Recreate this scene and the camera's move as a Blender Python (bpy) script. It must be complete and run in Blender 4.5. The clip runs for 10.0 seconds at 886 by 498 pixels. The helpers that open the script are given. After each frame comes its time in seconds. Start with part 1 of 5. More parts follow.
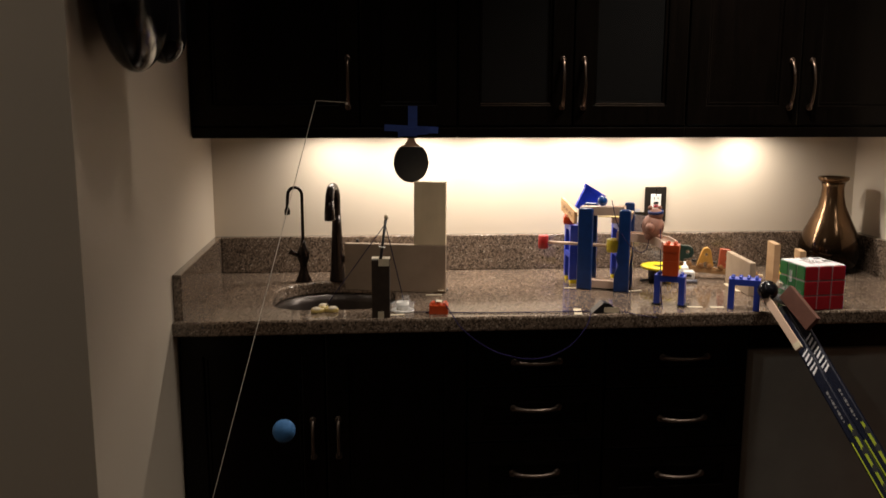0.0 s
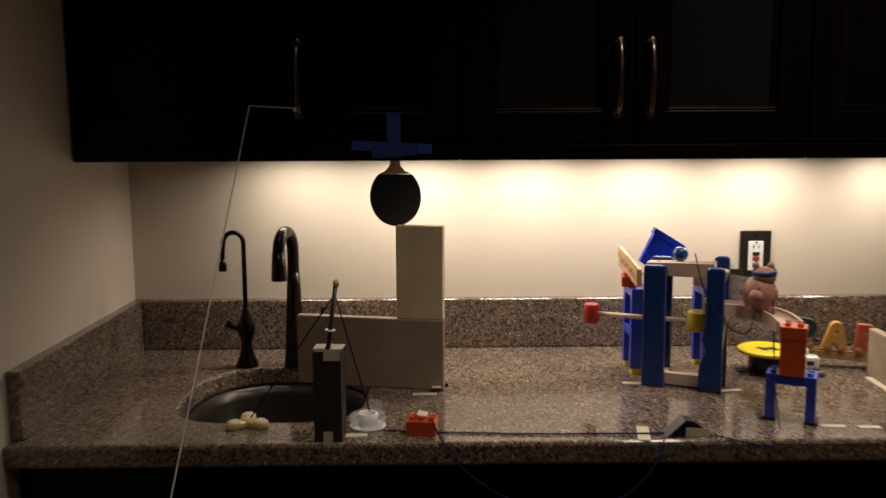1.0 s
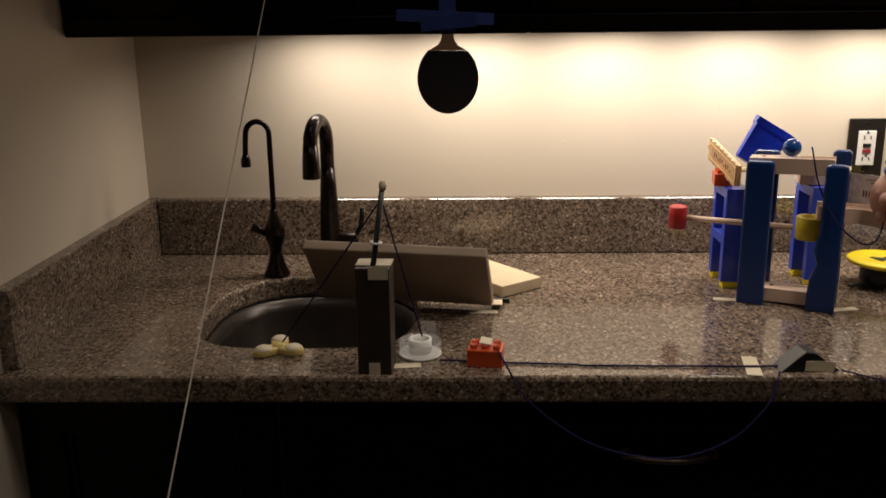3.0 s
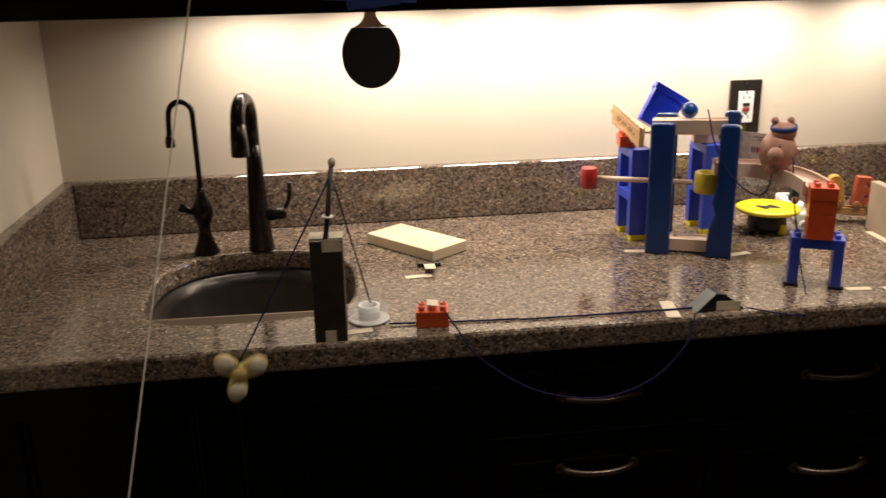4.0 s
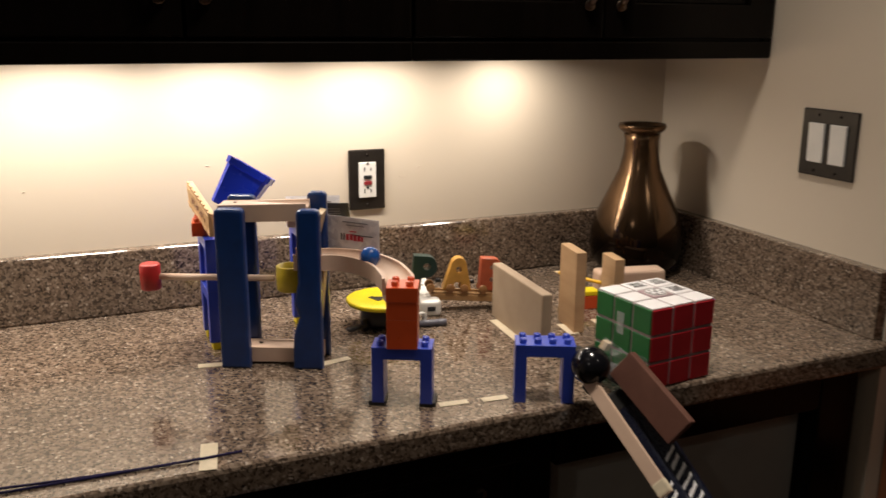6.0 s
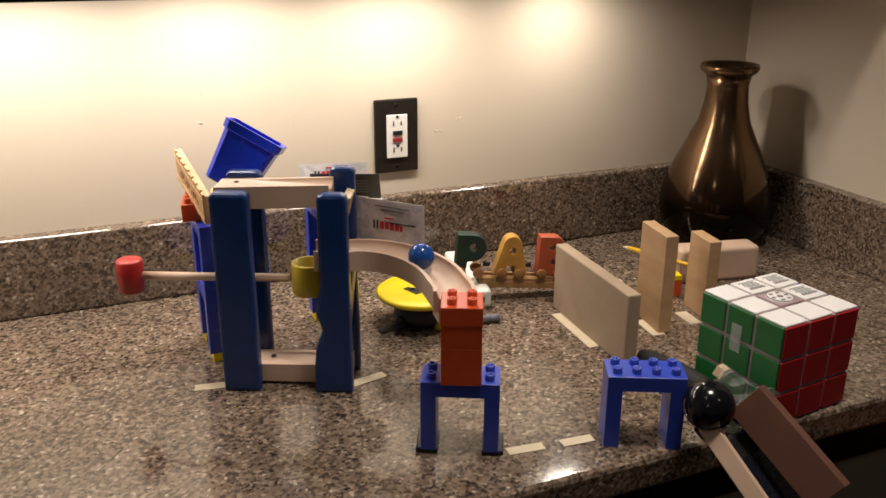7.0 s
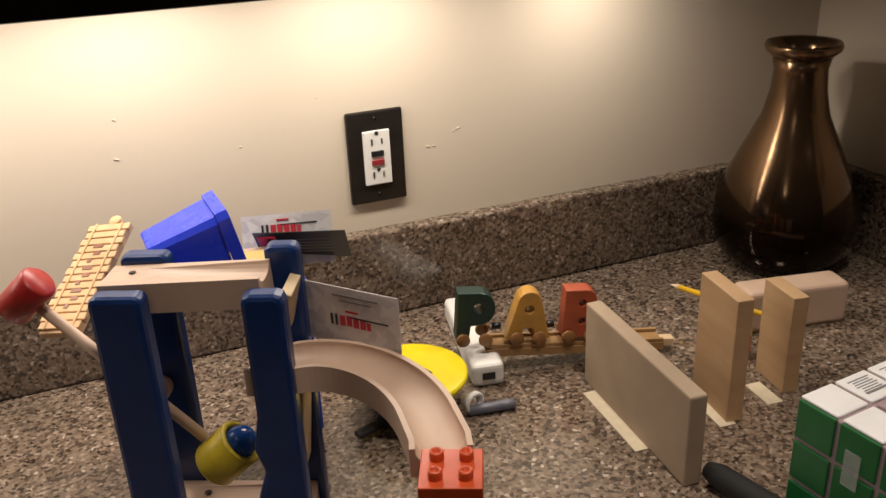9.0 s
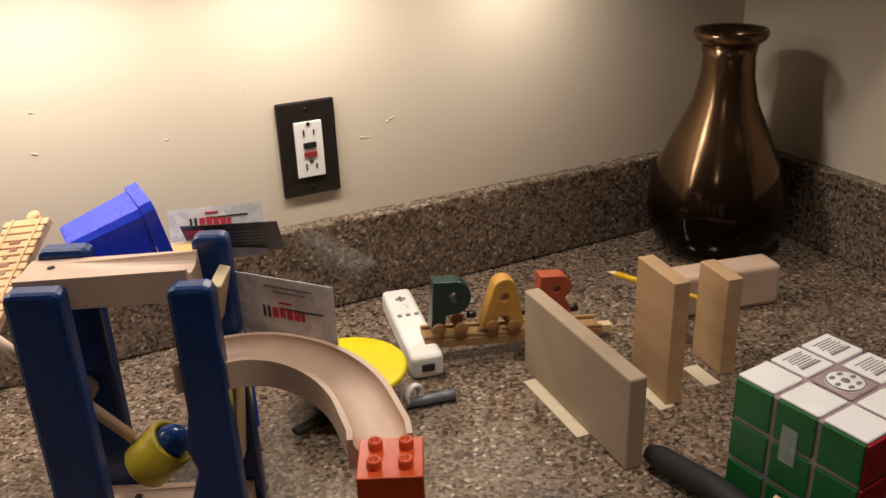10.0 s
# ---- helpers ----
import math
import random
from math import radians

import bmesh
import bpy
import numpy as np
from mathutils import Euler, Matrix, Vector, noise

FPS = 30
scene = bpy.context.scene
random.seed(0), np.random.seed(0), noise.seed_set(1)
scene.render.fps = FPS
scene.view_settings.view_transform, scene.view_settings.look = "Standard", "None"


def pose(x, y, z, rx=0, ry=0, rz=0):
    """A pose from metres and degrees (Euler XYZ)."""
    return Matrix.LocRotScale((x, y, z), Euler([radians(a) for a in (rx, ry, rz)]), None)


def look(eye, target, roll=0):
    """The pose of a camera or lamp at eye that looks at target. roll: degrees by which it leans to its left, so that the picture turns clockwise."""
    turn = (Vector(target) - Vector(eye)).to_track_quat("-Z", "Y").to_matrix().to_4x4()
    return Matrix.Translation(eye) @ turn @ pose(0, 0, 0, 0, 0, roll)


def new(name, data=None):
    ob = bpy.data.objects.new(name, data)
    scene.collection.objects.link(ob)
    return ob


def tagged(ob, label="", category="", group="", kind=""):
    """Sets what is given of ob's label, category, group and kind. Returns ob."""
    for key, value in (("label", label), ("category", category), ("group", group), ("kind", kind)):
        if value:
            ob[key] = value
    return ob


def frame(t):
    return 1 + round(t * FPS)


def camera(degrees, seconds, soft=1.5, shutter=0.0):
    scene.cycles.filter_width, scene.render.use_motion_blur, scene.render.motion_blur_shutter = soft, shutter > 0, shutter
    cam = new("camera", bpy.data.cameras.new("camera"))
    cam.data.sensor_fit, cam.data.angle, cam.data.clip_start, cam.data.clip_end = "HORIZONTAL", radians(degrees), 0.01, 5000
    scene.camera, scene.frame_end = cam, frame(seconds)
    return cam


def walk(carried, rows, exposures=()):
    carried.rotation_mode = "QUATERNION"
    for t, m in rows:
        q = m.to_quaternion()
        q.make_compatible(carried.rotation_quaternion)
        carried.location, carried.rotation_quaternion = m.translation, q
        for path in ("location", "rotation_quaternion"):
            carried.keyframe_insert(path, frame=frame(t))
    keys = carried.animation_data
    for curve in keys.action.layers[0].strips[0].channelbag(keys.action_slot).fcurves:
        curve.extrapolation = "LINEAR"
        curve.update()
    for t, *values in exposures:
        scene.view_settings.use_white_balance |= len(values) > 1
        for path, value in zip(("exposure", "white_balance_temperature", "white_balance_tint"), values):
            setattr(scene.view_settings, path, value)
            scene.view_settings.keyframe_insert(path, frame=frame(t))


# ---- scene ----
cam = camera(54.0, 10.0, 1.5, 0.25)
EXPOSE = ((0.0, 0.16), (0.5, -0.20), (1.0, -0.50), (1.5, -0.75), (2.5, -0.80), (2.7, -0.72), (3.8, 0.08), (4.0, 0.16), (5.0, 0.14), (6.0, -0.21), (7.5, -0.44), (8.5, -0.64), (10.0, -0.70))
PATH = [
    (0, (0.491, -2.759, 1.453), (0.655, -0.795, 1.113), 0.1),
    (0.5, (0.595, -2.502, 1.451), (0.704, -0.522, 1.184), -0.4),
    (1, (0.682, -1.962, 1.398), (0.704, 0.02, 1.132), -0.3),
    (1.5, (0.617, -1.486, 1.314), (0.683, 0.498, 1.07), 0.5),
    (2, (0.603, -1.445, 1.298), (0.636, 0.528, 0.974), 0.5),
    (2.5, (0.61, -1.431, 1.278), (0.624, 0.541, 0.951), 0.3),
    (2.7, (0.656, -1.598, 1.354), (0.584, 0.354, 0.922), -0.4),
    (3.8, (0.512, -1.775, 1.392), (0.695, 0.128, 0.806), -1.3),
    (4, (0.525, -1.772, 1.402), (0.772, 0.119, 0.798), -1.3),
    (4.5, (0.567, -1.751, 1.42), (1.061, 0.08, 0.784), -1.1),
    (5, (0.629, -1.718, 1.407), (1.368, 0.04, 0.806), -0.4),
    (5.5, (0.792, -1.65, 1.41), (1.661, 0.078, 0.902), -0.1),
    (6, (0.907, -1.552, 1.395), (1.674, 0.228, 0.901), 0.4),
    (6.2, (0.913, -1.473, 1.404), (1.63, 0.307, 0.841), 0.2),
    (7.3, (0.997, -1.195, 1.407), (1.761, 0.522, 0.723), -0.5),
    (7.5, (1.021, -1.159, 1.418), (1.796, 0.55, 0.727), -1.0),
    (8, (1.055, -1.079, 1.433), (1.766, 0.632, 0.68), -0.5),
    (8.5, (1.096, -1.006, 1.438), (1.751, 0.724, 0.676), -1.4),
    (9, (1.119, -0.973, 1.426), (1.787, 0.738, 0.634), -2.6),
    (9.5, (1.12, -0.953, 1.417), (1.893, 0.722, 0.642), -1.6),
    (10, (1.124, -0.966, 1.409), (1.921, 0.688, 0.615), -2.2),
]
walk(cam, [(t, look(eye, target, roll)) for t, eye, target, roll in PATH], EXPOSE)

# ---------------- world, lamps ----------------
world = bpy.data.worlds.new("world")
scene.world = world
world.use_nodes = True
world.node_tree.nodes["Background"].inputs[0].default_value = (0.5, 0.42, 0.34, 1)
world.node_tree.nodes["Background"].inputs[1].default_value = 0.02
scene.view_settings.exposure = 0.0
WARM = (1.0, 0.886, 0.765)
PY = -0.108
PUCKS = (0.40, 0.65, 0.90, 1.15, 1.41, 1.69)


def area_lamp(name, m, power, size, color=WARM, shape="DISK", spread=180):
    data = bpy.data.lights.new(name, "AREA")
    data.shape, data.size, data.size_y, data.energy, data.color = shape, size, 0.035, power, color
    data.spread = radians(spread)
    ob = new(name, data)
    ob.matrix_basis = m
    return ob


for px in PUCKS:
    area_lamp("bar_lamp", pose(px, PY, 1.3575), (1.0 if px == PUCKS[0] else 0.98 if px == PUCKS[-1] else 1.45), (0.05 if px == PUCKS[-1] else 0.18), shape="RECTANGLE", spread=164)
area_lamp("ceiling_or_fill_lamp", pose(1.48, -0.76, 2.56), 6.8, 0.24, spread=92)
area_lamp("ceiling_or_fill_lamp", pose(0.50, -1.02, 2.56), 1.0, 0.14, spread=80)
# two unseen fill lamps, added to lift the left wall strip and right end
area_lamp("ceiling_or_fill_lamp", pose(-0.7, -2.7, 2.56), 4.2, 0.14)
area_lamp("ceiling_or_fill_lamp", pose(2.1, -2.2, 2.56), 2.0, 0.14)

# ---------------- materials ----------------
def material(name, base, rough=0.5, metal=0.0, spec=0.5):
    m = bpy.data.materials.new(name)
    m.use_nodes = True
    b = m.node_tree.nodes["Principled BSDF"]
    b.inputs["Base Color"].default_value = (*base, 1)
    b.inputs["Roughness"].default_value = rough
    b.inputs["Metallic"].default_value = metal
    b.inputs["Specular IOR Level"].default_value = spec
    return m, m.node_tree.nodes, m.node_tree.links, b


def coords(n, l, scale=(1, 1, 1)):
    c, mp = n.new("ShaderNodeTexCoord"), n.new("ShaderNodeMapping")
    mp.inputs["Scale"].default_value = scale
    l.new(c.outputs["Object"], mp.inputs["Vector"])
    return mp.outputs["Vector"]


def noise_tex(n, l, vec, scale, detail=4.0, rough=0.55):
    t = n.new("ShaderNodeTexNoise")
    t.inputs["Scale"].default_value, t.inputs["Detail"].default_value, t.inputs["Roughness"].default_value = scale, detail, rough
    l.new(vec, t.inputs["Vector"])
    return t.outputs["Fac"]


def ramp(n, l, fac, stops, mode="LINEAR"):
    r = n.new("ShaderNodeValToRGB")
    r.color_ramp.interpolation = mode
    while len(r.color_ramp.elements) < len(stops):
        r.color_ramp.elements.new(0.5)
    for e, (p, c) in zip(r.color_ramp.elements, stops):
        e.position, e.color = p, (*c, 1)
    l.new(fac, r.inputs["Fac"])
    return r.outputs["Color"]


def mix(n, l, a, b, fac, mode="MIX"):
    x = n.new("ShaderNodeMix")
    x.data_type, x.blend_type = "RGBA", mode
    for s, v in ((x.inputs[0], fac), (x.inputs[6], a), (x.inputs[7], b)):
        if isinstance(v, (int, float)):
            s.default_value = v
        elif isinstance(v, tuple):
            s.default_value = (*v, 1)
        else:
            l.new(v, s)
    return x.outputs[2]


def bump(n, l, b, height, strength, dist=0.001):
    x = n.new("ShaderNodeBump")
    x.inputs["Strength"].default_value, x.inputs["Distance"].default_value = strength, dist
    l.new(height, x.inputs["Height"])
    l.new(x.outputs["Normal"], b.inputs["Normal"])


def worn(name, base, rough=0.5, var=0.12, scale=40, metal=0.0, bumpy=0.1, spec=0.5):
    """Plain painted or plastic surface with slight mottling, gloss changes and fine relief."""
    m, n, l, b = material(name, base, rough, metal, spec)
    v = coords(n, l)
    f1, f2 = noise_tex(n, l, v, scale), noise_tex(n, l, v, scale * 9)
    dark = tuple(c * (1 - var) for c in base)
    lite = tuple(min(1, c * (1 + var)) for c in base)
    l.new(ramp(n, l, f1, ((0.3, dark), (0.7, lite))), b.inputs["Base Color"])
    r = n.new("ShaderNodeMapRange")
    r.inputs["To Min"].default_value, r.inputs["To Max"].default_value = max(0.02, rough - 0.08), min(1, rough + 0.1)
    l.new(f2, r.inputs["Value"])
    l.new(r.outputs[0], b.inputs["Roughness"])
    if bumpy:
        bump(n, l, b, f2, bumpy)
    return m


def wood(name, dark, lite, rough=0.5, scale=(60, 60, 6), spec=0.5, coat=0.0):
    m, n, l, b = material(name, lite, rough, 0, spec)
    v = coords(n, l, scale)
    f = noise_tex(n, l, v, 1.0, 6, 0.6)
    big = noise_tex(n, l, coords(n, l, (9, 9, 9)), 1.0, 2)
    tone = ramp(n, l, big, ((0.3, (0.88, 0.87, 0.86)), (0.7, (1.06, 1.05, 1.04))))
    c = ramp(n, l, f, ((0.3, dark), (0.65, lite)))
    c = mix(n, l, c, tuple(0.5 * (x + y) for x, y in zip(dark, lite)), 0.25)
    c = mix(n, l, c, tone, 1.0, "MULTIPLY")
    l.new(c, b.inputs["Base Color"])
    b.inputs["Coat Weight"].default_value = coat
    bump(n, l, b, f, 0.12)
    return m


def granite(name):
    m, n, l, b = material(name, (0.3, 0.24, 0.19), 0.16, 0, 0.85)
    v = coords(n, l)
    vo = n.new("ShaderNodeTexVoronoi")
    vo.inputs["Scale"].default_value, vo.inputs["Randomness"].default_value = 285, 1.0
    l.new(v, vo.inputs["Vector"])
    sep = n.new("ShaderNodeSeparateColor")
    l.new(vo.outputs["Color"], sep.inputs[0])
    cells = ramp(n, l, sep.outputs[0], ((0.0, (0.028, 0.020, 0.015)), (0.19, (0.095, 0.068, 0.050)), (0.38, (0.185, 0.138, 0.103)),
                                        (0.68, (0.26, 0.203, 0.156)), (0.92, (0.38, 0.31, 0.25)), (0.985, (0.58, 0.51, 0.43))), "CONSTANT")
    v2 = n.new("ShaderNodeTexVoronoi")
    v2.inputs["Scale"].default_value = 120
    l.new(v, v2.inputs["Vector"])
    s2 = n.new("ShaderNodeSeparateColor")
    l.new(v2.outputs["Color"], s2.inputs[0])
    blot = ramp(n, l, s2.outputs[1], ((0.0, (0.05, 0.038, 0.030)), (0.14, (0.18, 0.138, 0.106)), (0.8, (0.26, 0.208, 0.165))), "CONSTANT")
    big = noise_tex(n, l, v, 7, 3)
    c = mix(n, l, cells, blot, 0.24)
    c = mix(n, l, c, ramp(n, l, big, ((0.3, (0.78, 0.76, 0.74)), (0.7, (1.05, 1.0, 0.96)))), 1.0, "MULTIPLY")
    l.new(c, b.inputs["Base Color"])
    fine = noise_tex(n, l, v, 30, 3)
    r = n.new("ShaderNodeMapRange")
    r.inputs["To Min"].default_value, r.inputs["To Max"].default_value = 0.06, 0.17
    l.new(fine, r.inputs["Value"])
    l.new(r.outputs[0], b.inputs["Roughness"])
    return m


def paint_wall(name, base):
    m, n, l, b = material(name, base, 0.6, 0, 0.3)
    v = coords(n, l)
    big, fine = noise_tex(n, l, v, 2.2, 3), noise_tex(n, l, v, 260, 3)
    dents = noise_tex(n, l, v, 24, 2, 0.4)
    l.new(mix(n, l, tuple(c * 0.94 for c in base), tuple(min(1, c * 1.04) for c in base), big), b.inputs["Base Color"])
    bump(n, l, b, mix(n, l, fine, dents, 0.35), 0.22, 0.0006)
    return m


WALL = paint_wall("wall_paint", (0.66, 0.575, 0.465))
CEIL = paint_wall("ceiling_paint", (0.75, 0.72, 0.68))
GRANITE = granite("speckled_stone")
FLOOR = wood("floor_boards", (0.03, 0.018, 0.012), (0.09, 0.05, 0.03), 0.4, (4, 40, 40))
ESPRESSO = wood("espresso_wood", (0.0022, 0.0016, 0.0012), (0.0048, 0.0033, 0.0025), 0.25, (70, 70, 5), 0.14)
REDWOOD = wood("red_brown_wood", (0.17, 0.055, 0.024), (0.32, 0.115, 0.05), 0.4, (50, 50, 4), 0.5, 0.2)
BRONZE = worn("oil_rubbed_bronze", (0.02, 0.013, 0.010), 0.25, 0.3, 60, 0.6, 0.02)
SINKMAT = worn("dark_bronze_sink", (0.035, 0.027, 0.022), 0.3, 0.25, 30, 0.5, 0.03)
# the pull bronze again, darkened for the dim light on the base cabinets
SHADEPULL = worn("shaded_bronze_pull", (0.14, 0.108, 0.088), 0.4, 0.15, 90, 1.0, 0.02)
GRIP = worn("black_grip", (0.008, 0.008, 0.008), 0.7, 0.2, 60, 0, 0.1)
RESET = worn("dull_red_plastic", (0.26, 0.025, 0.03), 0.4, 0.1, 60, 0, 0)
PULL = worn("brushed_bronze_pull", (0.17, 0.125, 0.10), 0.28, 0.15, 90, 1.0, 0.02)
MDF = wood("raw_board", (0.34, 0.255, 0.18), (0.43, 0.335, 0.24), 0.65, (14, 14, 14), 0.25)
PALE = wood("pale_pine", (0.62, 0.46, 0.28), (0.74, 0.58, 0.38), 0.55, (90, 90, 7), 0.3)
WHEELWOOD = wood("wheel_wood", (0.20, 0.09, 0.03), (0.32, 0.16, 0.06), 0.4, (40, 40, 40), 0.4)
# raw board colour with the shade low on the wall mixed in
SHADEMDF = wood("shaded_board", (0.255, 0.19, 0.135), (0.33, 0.25, 0.18), 0.65, (14, 14, 14), 0.25)
CREAMWOOD = wood("cream_wood", (0.60, 0.48, 0.31), (0.68, 0.56, 0.38), 0.6, (30, 30, 8), 0.25)
RAILWOOD = wood("rail_wood", (0.30, 0.17, 0.07), (0.40, 0.24, 0.11), 0.5, (40, 40, 40), 0.3)
TRACKWOOD = wood("track_wood", (0.60, 0.38, 0.19), (0.72, 0.50, 0.28), 0.55, (40, 40, 40), 0.3)
BEECH = wood("beech", (0.59, 0.415, 0.31), (0.66, 0.485, 0.375), 0.42, (16, 16, 16), 0.4)
PINE = wood("pine_block", (0.44, 0.27, 0.14), (0.58, 0.39, 0.22), 0.5, (7, 7, 34), 0.35)
BLUEPAINT = worn("blue_painted_wood", (0.0035, 0.031, 0.145), 0.32, 0.15, 50, 0, 0.05)
BLUEPLA = worn("blue_toy_plastic", (0.035, 0.07, 0.48), 0.3, 0.08, 30, 0, 0.02)
BUCKBLUE = worn("bright_blue_plastic", (0.018, 0.055, 0.80), 0.27, 0.03, 2, 0, 0.0)
REDPLA = worn("orange_red_plastic", (0.62, 0.085, 0.022), 0.3, 0.08, 30, 0, 0.02)
REDPAINT = worn("red_painted_wood", (0.40, 0.02, 0.018), 0.35, 0.12, 60, 0, 0.06)
YELPAINT = worn("yellow_painted_wood", (0.53, 0.40, 0.025), 0.35, 0.12, 60, 0, 0.06)
YELPLA = worn("yellow_plastic", (0.78, 0.62, 0.01), 0.35, 0.06, 40, 0, 0.03)
GREENPAINT = worn("dark_green_wood", (0.012, 0.035, 0.03), 0.35, 0.15, 60, 0, 0.05)
OCHRE = worn("ochre_wood", (0.50, 0.26, 0.05), 0.4, 0.15, 50, 0, 0.05)
BRICKRED = worn("brick_red_wood", (0.38, 0.075, 0.03), 0.4, 0.15, 50, 0, 0.05)
BLACKPLA = worn("black_plastic", (0.012, 0.012, 0.013), 0.35, 0.2, 40, 0, 0.03)
BLACKSHINE = worn("black_gloss", (0.006, 0.006, 0.008), 0.14, 0.2, 40, 0, 0.01)
PLATE = worn("bronze_wall_plate", (0.022, 0.018, 0.015), 0.3, 0.2, 60, 0.3, 0.03)
WHITEPLA = worn("white_plastic", (0.80, 0.78, 0.74), 0.3, 0.04, 30, 0, 0.01)
WHITESTICK = worn("white_sticker", (0.90, 0.885, 0.89), 0.4, 0.04, 40, 0, 0.02)
GREENSTICK = worn("green_sticker", (0.012, 0.15, 0.035), 0.35, 0.08, 40, 0, 0.02)
REDSTICK = worn("red_sticker", (0.42, 0.016, 0.026), 0.35, 0.08, 40, 0, 0.02)
PINKPLA = worn("pale_pink_plastic", (0.42, 0.31, 0.32), 0.35, 0.06, 40, 0, 0.02)
PRINT = worn("grey_print", (0.22, 0.21, 0.21), 0.5, 0.1, 60, 0, 0)
REDPRINT = worn("red_print", (0.55, 0.03, 0.05), 0.5, 0.1, 60, 0, 0)
BLACKPRINT = worn("black_print", (0.02, 0.02, 0.02), 0.5, 0.1, 60, 0, 0)
TAPE = worn("masking_tape", (0.62, 0.53, 0.38), 0.6, 0.08, 90, 0, 0.15)
BLUETAPE = worn("blue_painter_tape", (0.012, 0.034, 0.17), 0.55, 0.15, 60, 0, 0.2)
CORD = worn("purple_cord", (0.016, 0.012, 0.055), 0.85, 0.3, 300, 0, 0.3, 0.15)
TWINE = worn("white_twine", (0.55, 0.49, 0.42), 0.8, 0.1, 300, 0, 0.2)
RUBBER = worn("navy_rubber", (0.012, 0.017, 0.026), 0.6, 0.15, 80, 0, 0.15)
BALLBLUE = worn("blue_painted_ball", (0.01, 0.07, 0.30), 0.2, 0.1, 60, 0, 0.02)
FOAM = worn("light_blue_foam", (0.08, 0.26, 0.60), 0.75, 0.1, 80, 0, 0.2)
YBALL = worn("yellow_green_ball", (0.62, 0.66, 0.04), 0.35, 0.08, 60, 0, 0.02)
BOXBROWN = wood("dark_brown_box", (0.022, 0.014, 0.010), (0.05, 0.034, 0.024), 0.55, (40, 40, 40), 0.3)
BROWNBLK = worn("brown_block", (0.14, 0.062, 0.045), 0.45, 0.12, 40, 0, 0.05)
CREAM = worn("cream_plastic", (0.64, 0.48, 0.16), 0.3, 0.06, 40, 0, 0.02)
FELT = worn("tan_toy_skin", (0.40, 0.20, 0.14), 0.6, 0.15, 70, 0, 0.2)
GREYFRIDGE = worn("grey_panel", (0.33, 0.335, 0.31), 0.45, 0.06, 12, 0.1, 0.02)
NAVY = worn("navy_stick_paint", (0.008, 0.010, 0.022), 0.28, 0.2, 40, 0, 0.02)
LIME = worn("lime_paint", (0.38, 0.46, 0.03), 0.4, 0.1, 40, 0, 0.02)
PENCILY = worn("pencil_yellow", (0.72, 0.42, 0.02), 0.35, 0.08, 60, 0, 0.02)
GREYPEN = worn("grey_marker", (0.13, 0.13, 0.16), 0.35, 0.1, 60, 0, 0.02)


def card_paper():
    m, n, l, b = material("speckled_card", (0.74, 0.70, 0.69), 0.5)
    v = coords(n, l)
    vo = n.new("ShaderNodeTexVoronoi")
    vo.inputs["Scale"].default_value = 120
    l.new(v, vo.inputs["Vector"])
    s = n.new("ShaderNodeSeparateColor")
    l.new(vo.outputs["Color"], s.inputs[0])
    l.new(ramp(n, l, s.outputs[0], ((0.0, (0.63, 0.595, 0.60)), (0.25, (0.74, 0.70, 0.69)), (0.7, (0.80, 0.77, 0.75))), "CONSTANT"), b.inputs["Base Color"])
    return m


def vase_glass():
    m, n, l, b = material("bronze_lustre_glass", (0.17, 0.095, 0.045), 0.12, 0.85)
    v = coords(n, l)
    f = noise_tex(n, l, v, 6, 3)
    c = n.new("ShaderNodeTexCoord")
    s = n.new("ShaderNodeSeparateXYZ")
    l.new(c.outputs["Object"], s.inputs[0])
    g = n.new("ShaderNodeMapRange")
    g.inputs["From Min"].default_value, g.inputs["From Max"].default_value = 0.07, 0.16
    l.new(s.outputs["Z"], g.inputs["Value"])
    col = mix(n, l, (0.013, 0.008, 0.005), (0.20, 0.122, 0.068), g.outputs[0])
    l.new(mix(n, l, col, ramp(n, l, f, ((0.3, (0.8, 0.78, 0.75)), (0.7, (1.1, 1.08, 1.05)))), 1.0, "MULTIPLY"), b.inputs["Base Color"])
    r = n.new("ShaderNodeMapRange")
    r.inputs["To Min"].default_value, r.inputs["To Max"].default_value = 0.07, 0.2
    l.new(g.outputs[0], r.inputs["Value"])
    l.new(r.outputs[0], b.inputs["Roughness"])
    return m


def clear_plastic():
    m, n, l, b = material("clear_plastic", (0.85, 0.85, 0.85), 0.1)
    t, x = n.new("ShaderNodeBsdfTransparent"), n.new("ShaderNodeMixShader")
    x.inputs[0].default_value = 0.22
    l.new(t.outputs[0], x.inputs[1])
    l.new(b.outputs[0], x.inputs[2])
    l.new(x.outputs[0], n["Material Output"].inputs["Surface"])
    return m


def pane_glass():
    m, n, l, b = material("cabinet_glass", (0.02, 0.02, 0.02), 0.04)
    b.inputs["Transmission Weight"].default_value = 0.6
    return m


def glow(name, color, strength):
    m, n, l, b = material(name, (0.8, 0.8, 0.8), 0.4)
    b.inputs["Emission Color"].default_value = (*color, 1)
    b.inputs["Emission Strength"].default_value = strength
    return m


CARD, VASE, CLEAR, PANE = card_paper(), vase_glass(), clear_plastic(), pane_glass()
LENS = glow("warm_lens", WARM, 4.0)

# ---------------- mesh helpers ----------------
def bm_new():
    return bmesh.new()


def put(bm, other, m=None):
    if m is not None:
        bmesh.ops.transform(other, matrix=m, verts=other.verts)
    me = bpy.data.meshes.new("tmp")
    other.to_mesh(me)
    other.free()
    bm.from_mesh(me)
    bpy.data.meshes.remove(me)
    return bm


